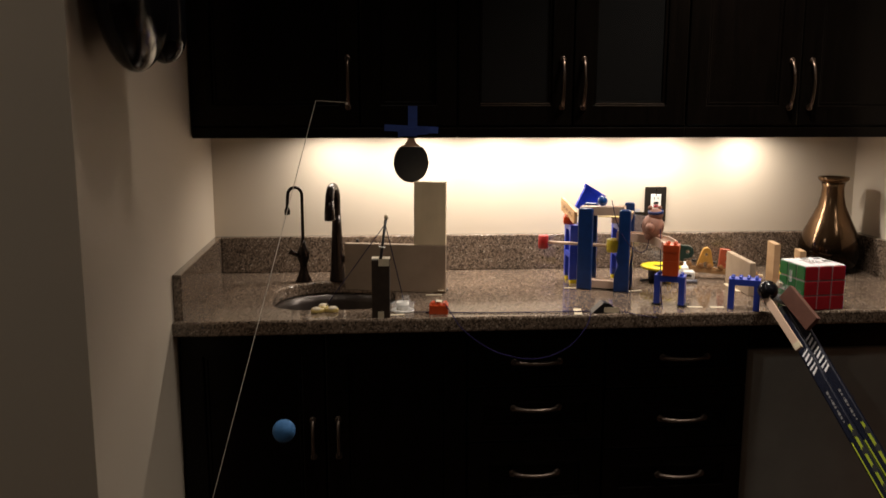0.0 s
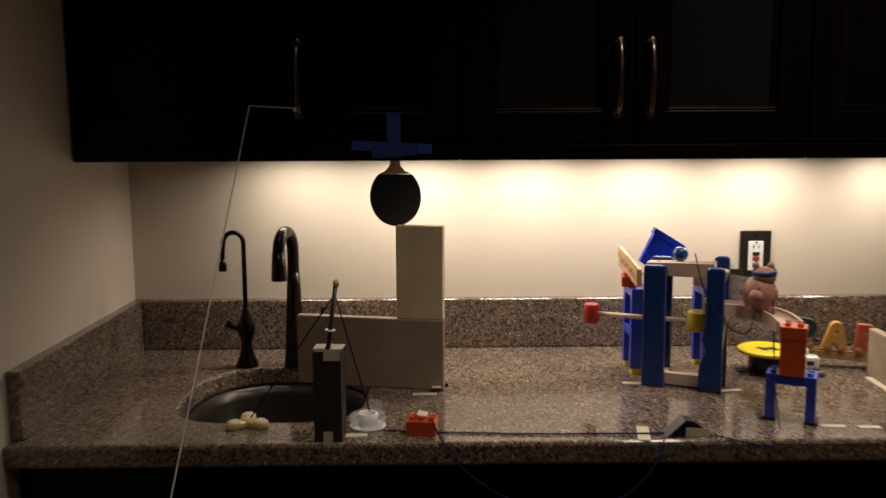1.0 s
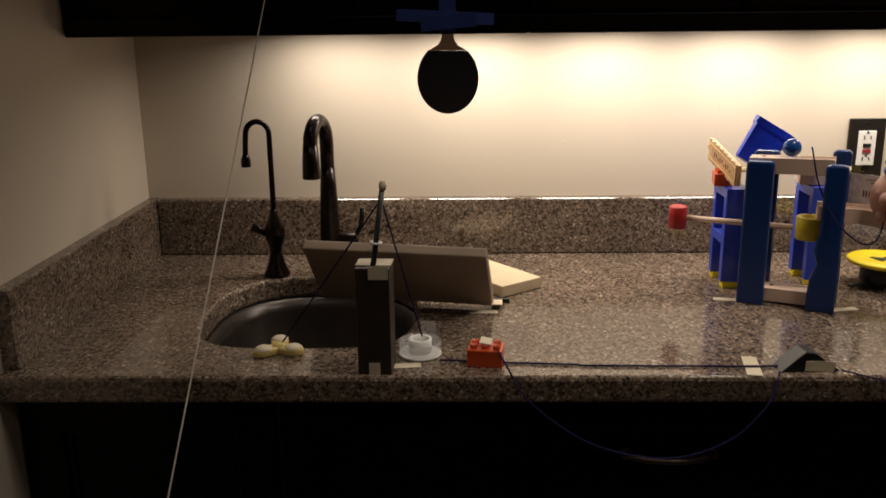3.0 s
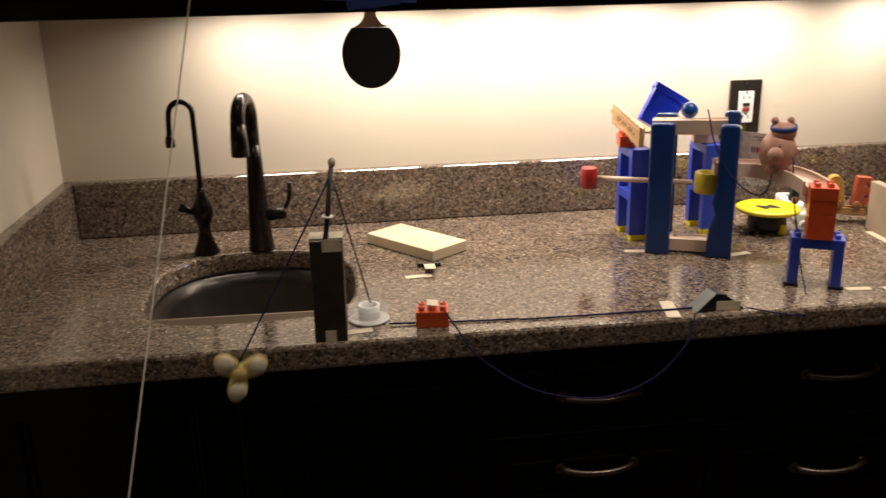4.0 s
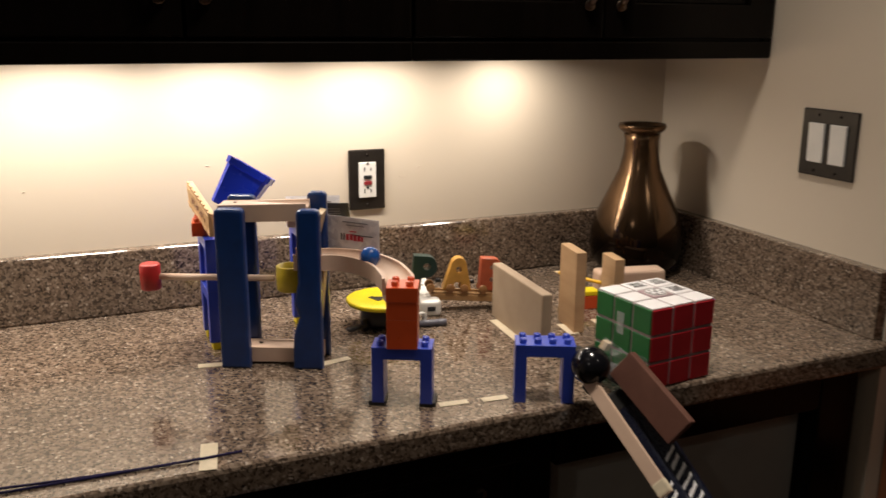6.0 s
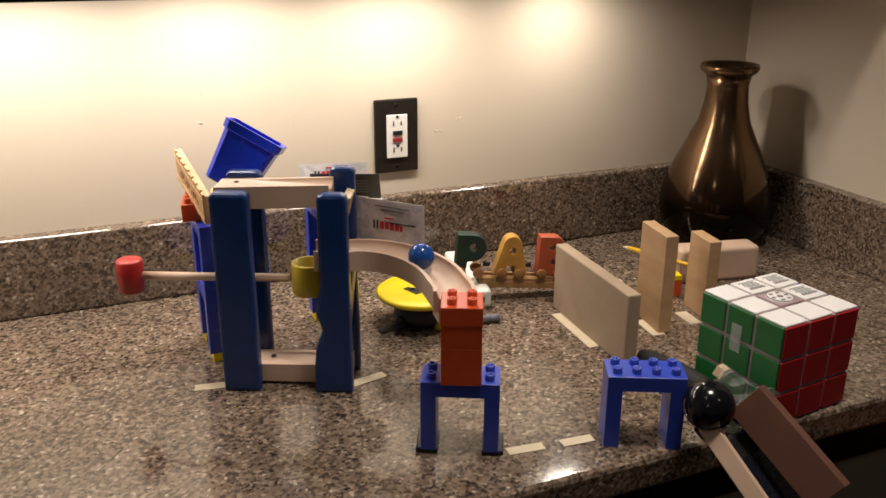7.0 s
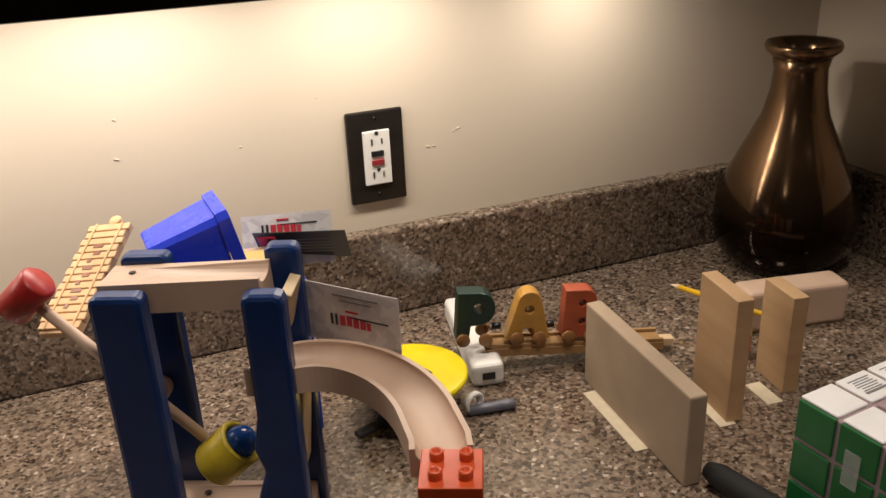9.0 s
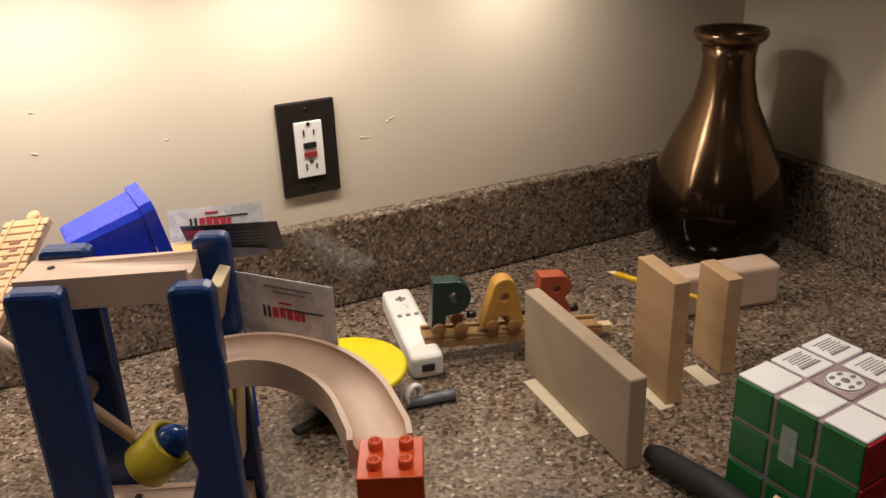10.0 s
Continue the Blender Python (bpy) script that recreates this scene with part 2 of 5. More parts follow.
def box(sx, sy, sz, bevel=0.0, m=None, bm=None, seg=2, base=True):
    """A box that stands on z = 0 (base) or is centred."""
    b = bmesh.new()
    bmesh.ops.create_cube(b, size=1)
    bmesh.ops.transform(b, matrix=Matrix.Diagonal((sx, sy, sz, 1)), verts=b.verts)
    if base:
        bmesh.ops.translate(b, vec=(0, 0, sz / 2), verts=b.verts)
    if bevel:
        bmesh.ops.bevel(b, geom=b.edges[:], offset=bevel, segments=seg, profile=0.5, affect="EDGES")
    return put(bm if bm is not None else bmesh.new(), b, m)


def span(x0, x1, y0, y1, z0, z1, bevel=0.0, bm=None, seg=2):
    return box(x1 - x0, y1 - y0, z1 - z0, bevel, pose((x0 + x1) / 2, (y0 + y1) / 2, z0), bm, seg)


def lathe(profile, steps=32, m=None, bm=None):
    b = bmesh.new()
    rings = []
    for r, z in profile:
        if r < 1e-5:
            rings.append([b.verts.new((0, 0, z))])
        else:
            rings.append([b.verts.new((r * math.cos(2 * math.pi * i / steps), r * math.sin(2 * math.pi * i / steps), z)) for i in range(steps)])
    for a, c in zip(rings, rings[1:]):
        for i in range(steps):
            j = (i + 1) % steps
            if len(a) == 1 and len(c) == 1:
                continue
            if len(a) == 1:
                b.faces.new((a[0], c[j], c[i]))
            elif len(c) == 1:
                b.faces.new((a[i], a[j], c[0]))
            else:
                b.faces.new((a[i], a[j], c[j], c[i]))
    bmesh.ops.recalc_face_normals(b, faces=b.faces[:])
    for f in b.faces:
        f.smooth = True
    return put(bm if bm is not None else bmesh.new(), b, m)


def rod(r, h, bevel=0.0, steps=24, m=None, bm=None):
    k = bevel
    return lathe([(0, 0), (r - k, 0), (r, k), (r, h - k), (r - k, h), (0, h)] if k else [(0, 0), (r, 0), (r, h), (0, h)], steps, m, bm)


def ball(r, m=None, bm=None, seg=28):
    b = bmesh.new()
    bmesh.ops.create_uvsphere(b, u_segments=seg, v_segments=seg // 2, radius=r)
    for f in b.faces:
        f.smooth = True
    return put(bm if bm is not None else bmesh.new(), b, m)


def tube(points, radii, steps=12, bm=None):
    """A round bar along points, with caps."""
    pts = [Vector(p) for p in points]
    radii = radii if isinstance(radii, (list, tuple)) else [radii] * len(pts)
    b = bmesh.new()
    rings, side = [], None
    for i, (p, r) in enumerate(zip(pts, radii)):
        d = (pts[min(i + 1, len(pts) - 1)] - pts[max(i - 1, 0)]).normalized()
        if side is None:
            side = d.orthogonal().normalized()
        side = (side - d * side.dot(d)).normalized()
        up = d.cross(side)
        rings.append([b.verts.new(p + side * (r * math.cos(2 * math.pi * k / steps)) + up * (r * math.sin(2 * math.pi * k / steps))) for k in range(steps)])
    for a, c in zip(rings, rings[1:]):
        for k in range(steps):
            j = (k + 1) % steps
            b.faces.new((a[k], a[j], c[j], c[k])).smooth = True
    b.faces.new(rings[0][::-1])
    b.faces.new(rings[-1])
    bmesh.ops.recalc_face_normals(b, faces=b.faces[:])
    return put(bm if bm is not None else bmesh.new(), b)


def smooth(ctrl, n=6):
    """Points of a smooth curve through the control points."""
    p = [Vector(c) for c in ctrl]
    p = [2 * p[0] - p[1]] + p + [2 * p[-1] - p[-2]]
    out = []
    for a, b, c, d in zip(p, p[1:], p[2:], p[3:]):
        for k in range(n):
            t = k / n
            out.append(0.5 * (2 * b + (c - a) * t + (2 * a - 5 * b + 4 * c - d) * t * t + (3 * b - a - 3 * c + d) * t ** 3))
    return out + [p[-2]]


def slab(loops, h, m=None, bm=None, bevel=0.0):
    """A plate of thickness h over flat outlines; the later outlines are holes."""
    b = bmesh.new()
    for loop in loops:
        vs = [b.verts.new((x, y, 0)) for x, y in loop]
        for i in range(len(vs)):
            b.edges.new((vs[i], vs[(i + 1) % len(vs)]))
    bmesh.ops.triangle_fill(b, use_beauty=True, use_dissolve=False, edges=b.edges[:])
    ext = bmesh.ops.extrude_face_region(b, geom=b.faces[:])
    bmesh.ops.translate(b, vec=(0, 0, h), verts=[v for v in ext["geom"] if isinstance(v, bmesh.types.BMVert)])
    bmesh.ops.recalc_face_normals(b, faces=b.faces[:])
    if bevel:
        rim = [e for e in b.edges if e.calc_face_angle(0) > 0.9 and abs(e.verts[0].co.z - e.verts[1].co.z) < 1e-6]
        bmesh.ops.bevel(b, geom=rim, offset=bevel, segments=2, profile=0.5, affect="EDGES")
    return put(bm if bm is not None else bmesh.new(), b, m)


def arc(cx, cy, r, a0, a1, steps):
    return [(cx + r * math.cos(radians(a0 + (a1 - a0) * i / steps)), cy + r * math.sin(radians(a0 + (a1 - a0) * i / steps))) for i in range(steps + 1)]


def sweep(section, path, ups=None, bm=None, smooth=True):
    """A closed section of (across, up) pairs carried along a level path of points."""
    pts = [Vector(p) for p in path]
    b = bmesh.new()
    rings = []
    for i, p in enumerate(pts):
        d = pts[min(i + 1, len(pts) - 1)] - pts[max(i - 1, 0)]
        d.z = 0
        d.normalize()
        side = Vector((d.y, -d.x, 0))
        rings.append([b.verts.new(p + side * a + Vector((0, 0, z))) for a, z in section])
    k = len(section)
    for a, c in zip(rings, rings[1:]):
        for i in range(k):
            j = (i + 1) % k
            b.faces.new((a[i], a[j], c[j], c[i]))
    b.faces.new(rings[0][::-1])
    b.faces.new(rings[-1])
    bmesh.ops.recalc_face_normals(b, faces=b.faces[:])
    return put(bm if bm is not None else bmesh.new(), b)


def mesh_of(name, bm, mat):
    me = bpy.data.meshes.new(name)
    bm.to_mesh(me)
    bm.free()
    me.materials.append(mat)
    return me


def part(name, bm, mat, parent=None, label="", m=None):
    ob = new(name, mesh_of(name, bm, mat))
    if parent is not None:
        ob.parent = parent
    if m is not None:
        ob.matrix_basis = m
    return tagged(ob, label)


def thing(name, m, label, category, group=""):
    ob = new(name)
    ob.empty_display_size = 0.02
    ob.matrix_basis = m
    return tagged(ob, label, category, group)


def solo(name, bm, mat, label, category, m=None, group="", kind=""):
    ob = part(name, bm, mat, None, label, m)
    return tagged(ob, label, category, group, kind)


def setting(name, bm, mat, label, category):
    return solo(name, bm, mat, label, category, None, "", "structure")


ZC = 0.91      # counter top
TOPZ = 1.024   # top of the stone upstand
CABZ = 1.345   # underside edge of the wall cabinets
XR = 2.09      # right wall
YF = -0.638    # front edge of the counter

# ---------------- the room ----------------
setting("floor", span(-3.2, 5.0, -5.2, 0.0, -0.1, 0.0), FLOOR, "dark wooden floor in a dim room", "floor")
setting("ceiling", span(-3.2, 5.0, -5.2, 0.12, 2.6, 2.7), CEIL, "plain pale ceiling", "ceiling")
setting("wall_north", span(-0.12, XR + 0.12, 0.0, 0.12, 0.0, 2.6), WALL, "beige painted wall behind the counter", "wall")
for cx, cz, cw in ((1.13, 1.20, 0.004), (1.125, 1.157, 0.006), (1.351, 1.195, 0.003), (1.485, 1.117, 0.005), (1.493, 1.1165, 0.004), (1.526, 1.135, 0.005), (1.520, 1.132, 0.003), (1.906, 1.058, 0.006), (1.258, 1.151, 0.003), (0.83, 1.13, 0.004), (0.63, 1.20, 0.004)):
    part("paint_chip", box(cw, 0.0016, 0.0016, 0.0006, pose(cx, -0.0003, cz, 0, 25 * math.sin(cx * 90), 0), None, 1, False), WALL, bpy.data.objects["wall_north"])
left = span(-0.12, 0.0, -1.26, 0.0, 0.0, 2.6)
setting("wall_west", left, WALL, "beige painted side wall beside the sink", "wall")
setting("wall_west_return", span(-3.2, -0.12, -1.26, -1.14, 0.0, 2.6), WALL, "dim beige wall turning away from the counter", "wall")
setting("wall_far_west", span(-3.3, -3.2, -5.2, -1.14, 0.0, 2.6), WALL, "plain beige wall", "wall")
setting("wall_south", span(-3.2, 5.0, -5.3, -5.2, 0.0, 2.6), WALL, "plain beige wall", "wall")
setting("wall_far_east", span(5.0, 5.1, -5.2, 0.12, 0.0, 2.6), WALL, "plain beige wall", "wall")
setting("wall_east", span(XR, XR + 0.12, -0.616, 0.0, 0.0, 2.6), WALL, "beige painted side wall with a switch", "wall")
setting("wall_east_return", span(XR + 0.12, 5.0, -0.16, -0.04, 0.0, 2.6), WALL, "dim wall beyond the wooden frame", "wall")

# counter with a sink opening
SX, SY, SA, SB = 0.387, -0.352, 0.168, 0.176


def sink_outline(grow=0.0, steps=56):
    pts = []
    for i in range(steps):
        a = 2 * math.pi * i / steps
        c, s = math.cos(a), math.sin(a)
        e = 2 / (3.6 if s < 0 else 2.5)
        pts.append((SX + (SA + grow) * math.copysign(abs(c) ** e, c), SY + (SB + grow) * math.copysign(abs(s) ** e, s)))
    return pts


slab_bm = slab([[(0.0, YF), (XR, YF), (XR, 0.0), (0.0, 0.0)], sink_outline()], 0.038, pose(0, 0, ZC - 0.038), None, 0.006)
setting("countertop", slab_bm, GRANITE, "polished brown speckled stone counter with a sink opening", "countertop")
for nm, bm in (("backsplash_north", span(0.022, XR - 0.022, -0.024, 0.0, ZC, TOPZ, 0.004, None, 3)),
               ("backsplash_west", span(0.0, 0.022, -0.612, 0.0, ZC, TOPZ, 0.002)),
               ("backsplash_east", span(XR - 0.022, XR, -0.612, 0.0, ZC, TOPZ, 0.002))):
    setting(nm, bm, GRANITE, "low speckled stone upstand along the wall", "backsplash")

# sink
sink = thing("sink", pose(0, 0, 0), "dark bronze undermount sink set into the counter", "sink")
b = bmesh.new()
loops = []
for grow, z in ((0.012, ZC - 0.040), (-0.004, ZC - 0.042), (-0.012, ZC - 0.06), (-0.022, ZC - 0.15), (-0.045, ZC - 0.172), (-0.10, ZC - 0.178)):
    loops.append([b.verts.new((x, y, z)) for x, y in sink_outline(grow)])
for p, q in zip(loops, loops[1:]):
    for i in range(len(p)):
        j = (i + 1) % len(p)
        b.faces.new((p[i], p[j], q[j], q[i])).smooth = True
b.faces.new(loops[-1])
bmesh.ops.recalc_face_normals(b, faces=b.faces[:])
ext = bmesh.ops.solidify(b, geom=b.faces[:], thickness=-0.003)
part("basin", b, SINKMAT, sink)
part("drain", lathe([(0, 0.004), (0.012, 0.002), (0.03, 0.006), (0.036, 0.004), (0.038, 0)], 28, pose(SX, SY + 0.03, ZC - 0.178)), BRONZE, sink, "dark round drain")

# ---------------- wall cabinets ----------------
def pull(length, horizontal=False):
    """An arched bar handle; it stands out along -y."""
    pts, rad = [], []
    for i in range(17):
        s = -1 + 2 * i / 16
        out = 0.026 * (1 - s * s) ** 0.6 if abs(s) < 1 else 0.0
        a = s * length / 2
        pts.append((a, -out, 0) if horizontal else (0, -out, a))
        rad.append(0.0045 + 0.0022 * abs(s) ** 3)
    bm = tube(pts, rad, 10)
    for s in (-1, 1):
        a = s * length / 2
        rod(0.009, 0.005, 0.001, 14, (pose(a, 0, 0, 90) if horizontal else pose(0, 0, a, 90)), bm)
    return bm


def door_panel(parent, x0, x1, z0, z1, yf, glass=False, name="door"):
    """A shaker door with a stepped, recessed field."""
    w, h = x1 - x0, z1 - z0
    st = min(0.058, w * 0.3, h * 0.3)
    outer = [(0, 0), (w, 0), (w, h), (0, h)]
    inner = [(st, st), (w - st, st), (w - st, h - st), (st, h - st)]
    frame_bm = slab([outer, inner], 0.02, pose(x0, yf, z0, 90), None, 0.003)
    i2 = [(st + 0.009, st + 0.009), (w - st - 0.009, st + 0.009), (w - st - 0.009, h - st - 0.009), (st + 0.009, h - st - 0.009)]
    slab([inner, i2], 0.012, pose(x0, yf, z0, 90), frame_bm, 0.002)
    door = part(name, frame_bm, ESPRESSO, parent)
    if glass:
        g = part("pane", span(x0 + st, x1 - st, yf - 0.006, yf - 0.002, z0 + st, z1 - st), PANE, door, "dark reflective glass pane")
    else:
        part("field", span(x0 + st + 0.004, x1 - st - 0.004, yf - 0.007, yf - 0.001, z0 + st + 0.004, z1 - st - 0.004, 0.001), ESPRESSO, door)
    return door


YU = -0.288
wall_units = (((0.004, 0.735), ((0.006, 0.462, False, 0.432), (0.466, 0.733, False, None)), "solid doors"),
              ((0.735, 1.392), ((0.738, 1.061, True, 1.031), (1.065, 1.390, True, 1.091)), "glass doors"),
              ((1.392, XR - 0.006), ((1.395, 1.724, False, 1.695), (1.728, XR - 0.008, False, 1.755)), "solid doors"))
for (ux0, ux1), doors, kind in wall_units:
    unit = thing("wall_cabinet", pose(0, 0, 0), "espresso-stained wall cabinet with " + kind + " and bronze pulls", "cabinet", "wall cabinets")
    for nm, bm in (("side_panel", span(ux0, ux0 + 0.018, YU, -0.002, CABZ + 0.018, 2.3)),
                   ("side_panel", span(ux1 - 0.018, ux1, YU, -0.002, CABZ + 0.018, 2.3)),
                   ("bottom_panel", span(ux0 + 0.018, ux1 - 0.018, YU, -0.002, CABZ + 0.018, CABZ + 0.036)),
                   ("top_panel", span(ux0 + 0.018, ux1 - 0.018, YU, -0.002, 2.282, 2.3)),
                   ("back_panel", span(ux0 + 0.018, ux1 - 0.018, -0.02, -0.002, CABZ + 0.036, 2.282)),
                   ("shelf", span(ux0 + 0.018, ux1 - 0.018, YU + 0.02, -0.02, 1.75, 1.768))):
        part(nm, bm, ESPRESSO, unit)
    part("valance", span(ux0, ux1, YU - 0.020, YU + 0.004, CABZ, CABZ + 0.030, 0.003), ESPRESSO, unit)
    for dx0, dx1, glass, hx in doors:
        d = door_panel(unit, dx0, dx1, CABZ + 0.034, 2.295, YU - 0.002, glass)
        if glass:
            # the highlight along the door's bead, drawn as two pale metal strips
            for zz in (1.434, 1.4395):
                part("glint_bead", span(dx0 + 0.062, dx1 - 0.062, YU - 0.0225, YU - 0.0195, zz, zz + 0.0022, 0.0006), PULL, d, "thin bead made of pale metal to carry its highlight")
        if hx:
            part("handle", pull(0.132), PULL, d, "curved brushed bronze pull", pose(hx, YU - 0.023, 1.497))
for px in PUCKS:
    bar = thing("light_bar", pose(px, PY, CABZ + 0.024), "slim warm light bar under the wall cabinet", "lamp", "under-cabinet lights")
    part("housing", box(0.19, 0.05, 0.008, 0.002, pose(0, 0, -0.0085)), BRONZE, bar)
    part("lens", box(0.165, 0.036, 0.001, 0, pose(0, 0, -0.0096)), LENS, bar, "glowing warm lens")

# ---------------- base cabinets ----------------
YB = -0.575
def base_unit(x0, x1, fronts, label):
    unit = thing("base_cabinet", pose(0, 0, 0), label, "cabinet", "base cabinets")
    top = ZC - 0.040
    for nm, bm in (("side_panel", span(x0, x0 + 0.018, YB, -0.03, 0.0, top)),
                   ("side_panel", span(x1 - 0.018, x1, YB, -0.03, 0.0, top)),
                   ("bottom_panel", span(x0 + 0.018, x1 - 0.018, YB, -0.03, 0.09, 0.108)),
                   ("toe_kick", span(x0 + 0.018, x1 - 0.018, YB + 0.05, YB + 0.068, 0.0, 0.09)),
                   ("back_panel", span(x0 + 0.018, x1 - 0.018, -0.048, -0.03, 0.108, top)),
                   ("front_rail", span(x0 + 0.018, x1 - 0.018, YB, YB + 0.02, top - 0.03, top))):
        part(nm, bm, ESPRESSO, unit)
    for kind, fx0, fx1, z0, z1, hx, hz in fronts:
        d = door_panel(unit, fx0, fx1, z0, z1, YB - 0.002, False, kind)
        part("handle", pull(0.12 if kind == "drawer" else 0.10, kind == "drawer"), SHADEPULL, d, "curved brushed bronze pull", pose(hx, YB - 0.023, hz))
    return unit


base_unit(0.004, 0.735, (("door", 0.006, 0.366, 0.11, 0.865, 0.335, 0.585), ("door", 0.370, 0.733, 0.11, 0.865, 0.400, 0.585)), "espresso-stained sink cabinet with two doors")
base_unit(0.735, 1.10, [("drawer", 0.738, 1.098, z0, z1, 0.918, zh) for z0, z1, zh in ((0.71, 0.865, 0.778), (0.56, 0.706, 0.652), (0.34, 0.556, 0.47), (0.11, 0.336, 0.24))], "espresso-stained cabinet with a stack of drawers")
base_unit(1.10, 1.490, [("drawer", 1.103, 1.487, z0, z1, 1.315, zh) for z0, z1, zh in ((0.70, 0.865, 0.782), (0.53, 0.696, 0.612), (0.37, 0.526, 0.453), (0.11, 0.366, 0.25))], "espresso-stained cabinet with a stack of drawers")
fridge = thing("undercounter_fridge", pose(0, 0, 0), "grey flat-fronted refrigerator built in under the counter", "refrigerator")
part("body", span(1.502, 1.976, -0.53, -0.03, 0.0, 0.785, 0.004), BLACKPLA, fridge)
part("door", span(1.500, 1.978, -0.566, -0.532, 0.06, 0.79, 0.006), GREYFRIDGE, fridge, "plain grey door")
apron = thing("cabinet_panel", pose(0, 0, 0), "dark espresso rail and end panel round the refrigerator", "panel")
part("rail", span(1.491, 1.982, -0.600, -0.50, 0.80, ZC - 0.040, 0.003), ESPRESSO, apron)
part("end_panel", span(1.982, 2.062, -0.600, -0.03, 0.0, ZC - 0.040, 0.003), ESPRESSO, apron)

# wooden frame beyond the counter's end
jamb = thing("door_casing", pose(0, 0, 0), "red-brown wooden casing at the end of the side wall", "door frame")
part("casing", span(XR + 0.030, XR + 0.098, -0.668, -0.617, 0.0, 2.3, 0.005), REDWOOD, jamb)
part("moulding", span(XR + 0.099, XR + 0.125, -0.655, -0.617, 0.0, 2.3, 0.004), REDWOOD, jamb)
# dark sheet added in place of the unlit opening past the casing
part("door_panel", span(XR + 0.126, XR + 0.90, -0.640, -0.600, 0.0, 2.3, 0.004), BOXBROWN, jamb, "dark panel standing in for the unlit opening beyond the casing")
ledge = thing("wooden_cabinet", pose(2.217, -0.924, 0, 0, 0, -38.5), "low red-brown wooden cabinet beside the casing", "cabinet")
part("top", box(0.40, 0.37, 0.03, 0.006, pose(0, 0, 0.650)), REDWOOD, ledge)
part("rail", box(0.385, 0.355, 0.04, 0.004, pose(0, 0, 0.609)), BOXBROWN, ledge)
part("body", box(0.37, 0.34, 0.608, 0.004), REDWOOD, ledge)

# ---------------- wall plates ----------------
outlet = thing("wall_outlet", pose(1.4165, 0, 1.1155), "dark bronze plate with a white safety outlet", "outlet")
part("plate", box(0.071, 0.006, 0.1143, 0.0022, pose(0, -0.003, 0), None, 2, False), PLATE, outlet)
dev = part("socket_face", box(0.0335, 0.004, 0.067, 0.001, pose(0, -0.0075, 0), None, 2, False), WHITEPLA, outlet, "white outlet face")
for s in (-1, 1):
    for dx, hh in ((-0.0062, 0.0075), (0.0062, 0.0062)):
        part("slot", box(0.0018, 0.0016, hh, 0, pose(dx, -0.0095, s * 0.0225 - s * 0.002, 0, 0, 0), None, 1, False), BLACKPRINT, dev)
    part("ground_hole", rod(0.0024, 0.0016, 0, 12, pose(0, -0.0089, s * 0.0225 + 0.0085, 90)), BLACKPRINT, dev)
part("button", box(0.0155, 0.003, 0.0068, 0.0006, pose(0, -0.010, 0.0055), None, 2, False), BLACKPLA, dev, "black test button")
part("button", box(0.0155, 0.003, 0.0068, 0.0006, pose(0, -0.010, -0.0055), None, 2, False), RESET, dev, "red reset button")
for s in (-1, 1):
    part("screw", rod(0.0027, 0.001, 0, 12, pose(0, -0.0058, s * 0.0475, 90)), BRONZE, outlet)

sw = thing("light_switch", pose(XR, -0.459, 1.208), "dark bronze double plate with two white rocker switches", "switch")
part("plate", box(0.006, 0.118, 0.1143, 0.0022, pose(-0.003, 0, 0), None, 2, False), PLATE, sw)
for s in (-1, 1):
    rk = part("rocker", box(0.005, 0.0335, 0.067, 0.0012, pose(-0.0075, s * 0.0232, 0, 0, -2), None, 2, False), WHITEPLA, sw, "white rocker")
    for e in (-1, 1):
        part("screw", rod(0.0026, 0.001, 0, 12, pose(-0.0058, s * 0.0232, e * 0.0475, 0, -90)), BRONZE, sw)

# black speaker high on the side wall
spk = thing("wall_speaker", pose(0.0, -1.08, 1.50), "rounded black wall-mounted speaker, cropped at its top", "speaker")
bowl = [(0.110 * math.sin(radians(a)), 0.150 * (1 - math.cos(radians(a)))) for a in range(0, 91, 10)]
part("cabinet", lathe(bowl + [(0.110, 0.30), (0.105, 0.36), (0.07, 0.44), (0.0, 0.45)], 40, pose(0.066, -0.01, 0) @ Matrix.Diagonal((0.56, 1.20, 1, 1))), BLACKSHINE, spk)
bowl = [(0.042 * math.sin(radians(a)), 0.060 * (1 - math.cos(radians(a)))) for a in range(0, 91, 10)]
part("side_pod", lathe(bowl + [(0.044, 0.30), (0.03, 0.36), (0.0, 0.365)], 28, pose(0.094, 0.10, 0.02)), BLACKSHINE, spk)
part("bracket", box(0.05, 0.06, 0.18, 0.004, pose(0.026, 0, 0.15)), BLACKPLA, spk)

# ---------------- sink side: faucets ----------------
f1 = thing("filter_faucet", pose(0.287, -0.165, ZC), "slim dark bronze filtered-water faucet with a hooked spout", "faucet")
part("body", lathe([(0, 0), (0.024, 0), (0.024, 0.004), (0.016, 0.022), (0.011, 0.042), (0.012, 0.055), (0.018, 0.070), (0.019, 0.085), (0.014, 0.102), (0.009, 0.112), (0.0075, 0.125), (0, 0.126)], 28), BRONZE, f1)
pts = [(0, 0, 0.12), (0, 0, 0.235)] + [(-0.0205 + 0.0205 * math.cos(radians(a)), -0.004 * (a / 180), 0.262 + 0.0225 * math.sin(radians(a))) for a in range(0, 181, 12)] + [(-0.0425, -0.004, 0.245), (-0.0435, -0.004, 0.222)]
part("spout", tube(pts, [0.0050] * (len(pts) - 1) + [0.0048], 14), BRONZE, f1)
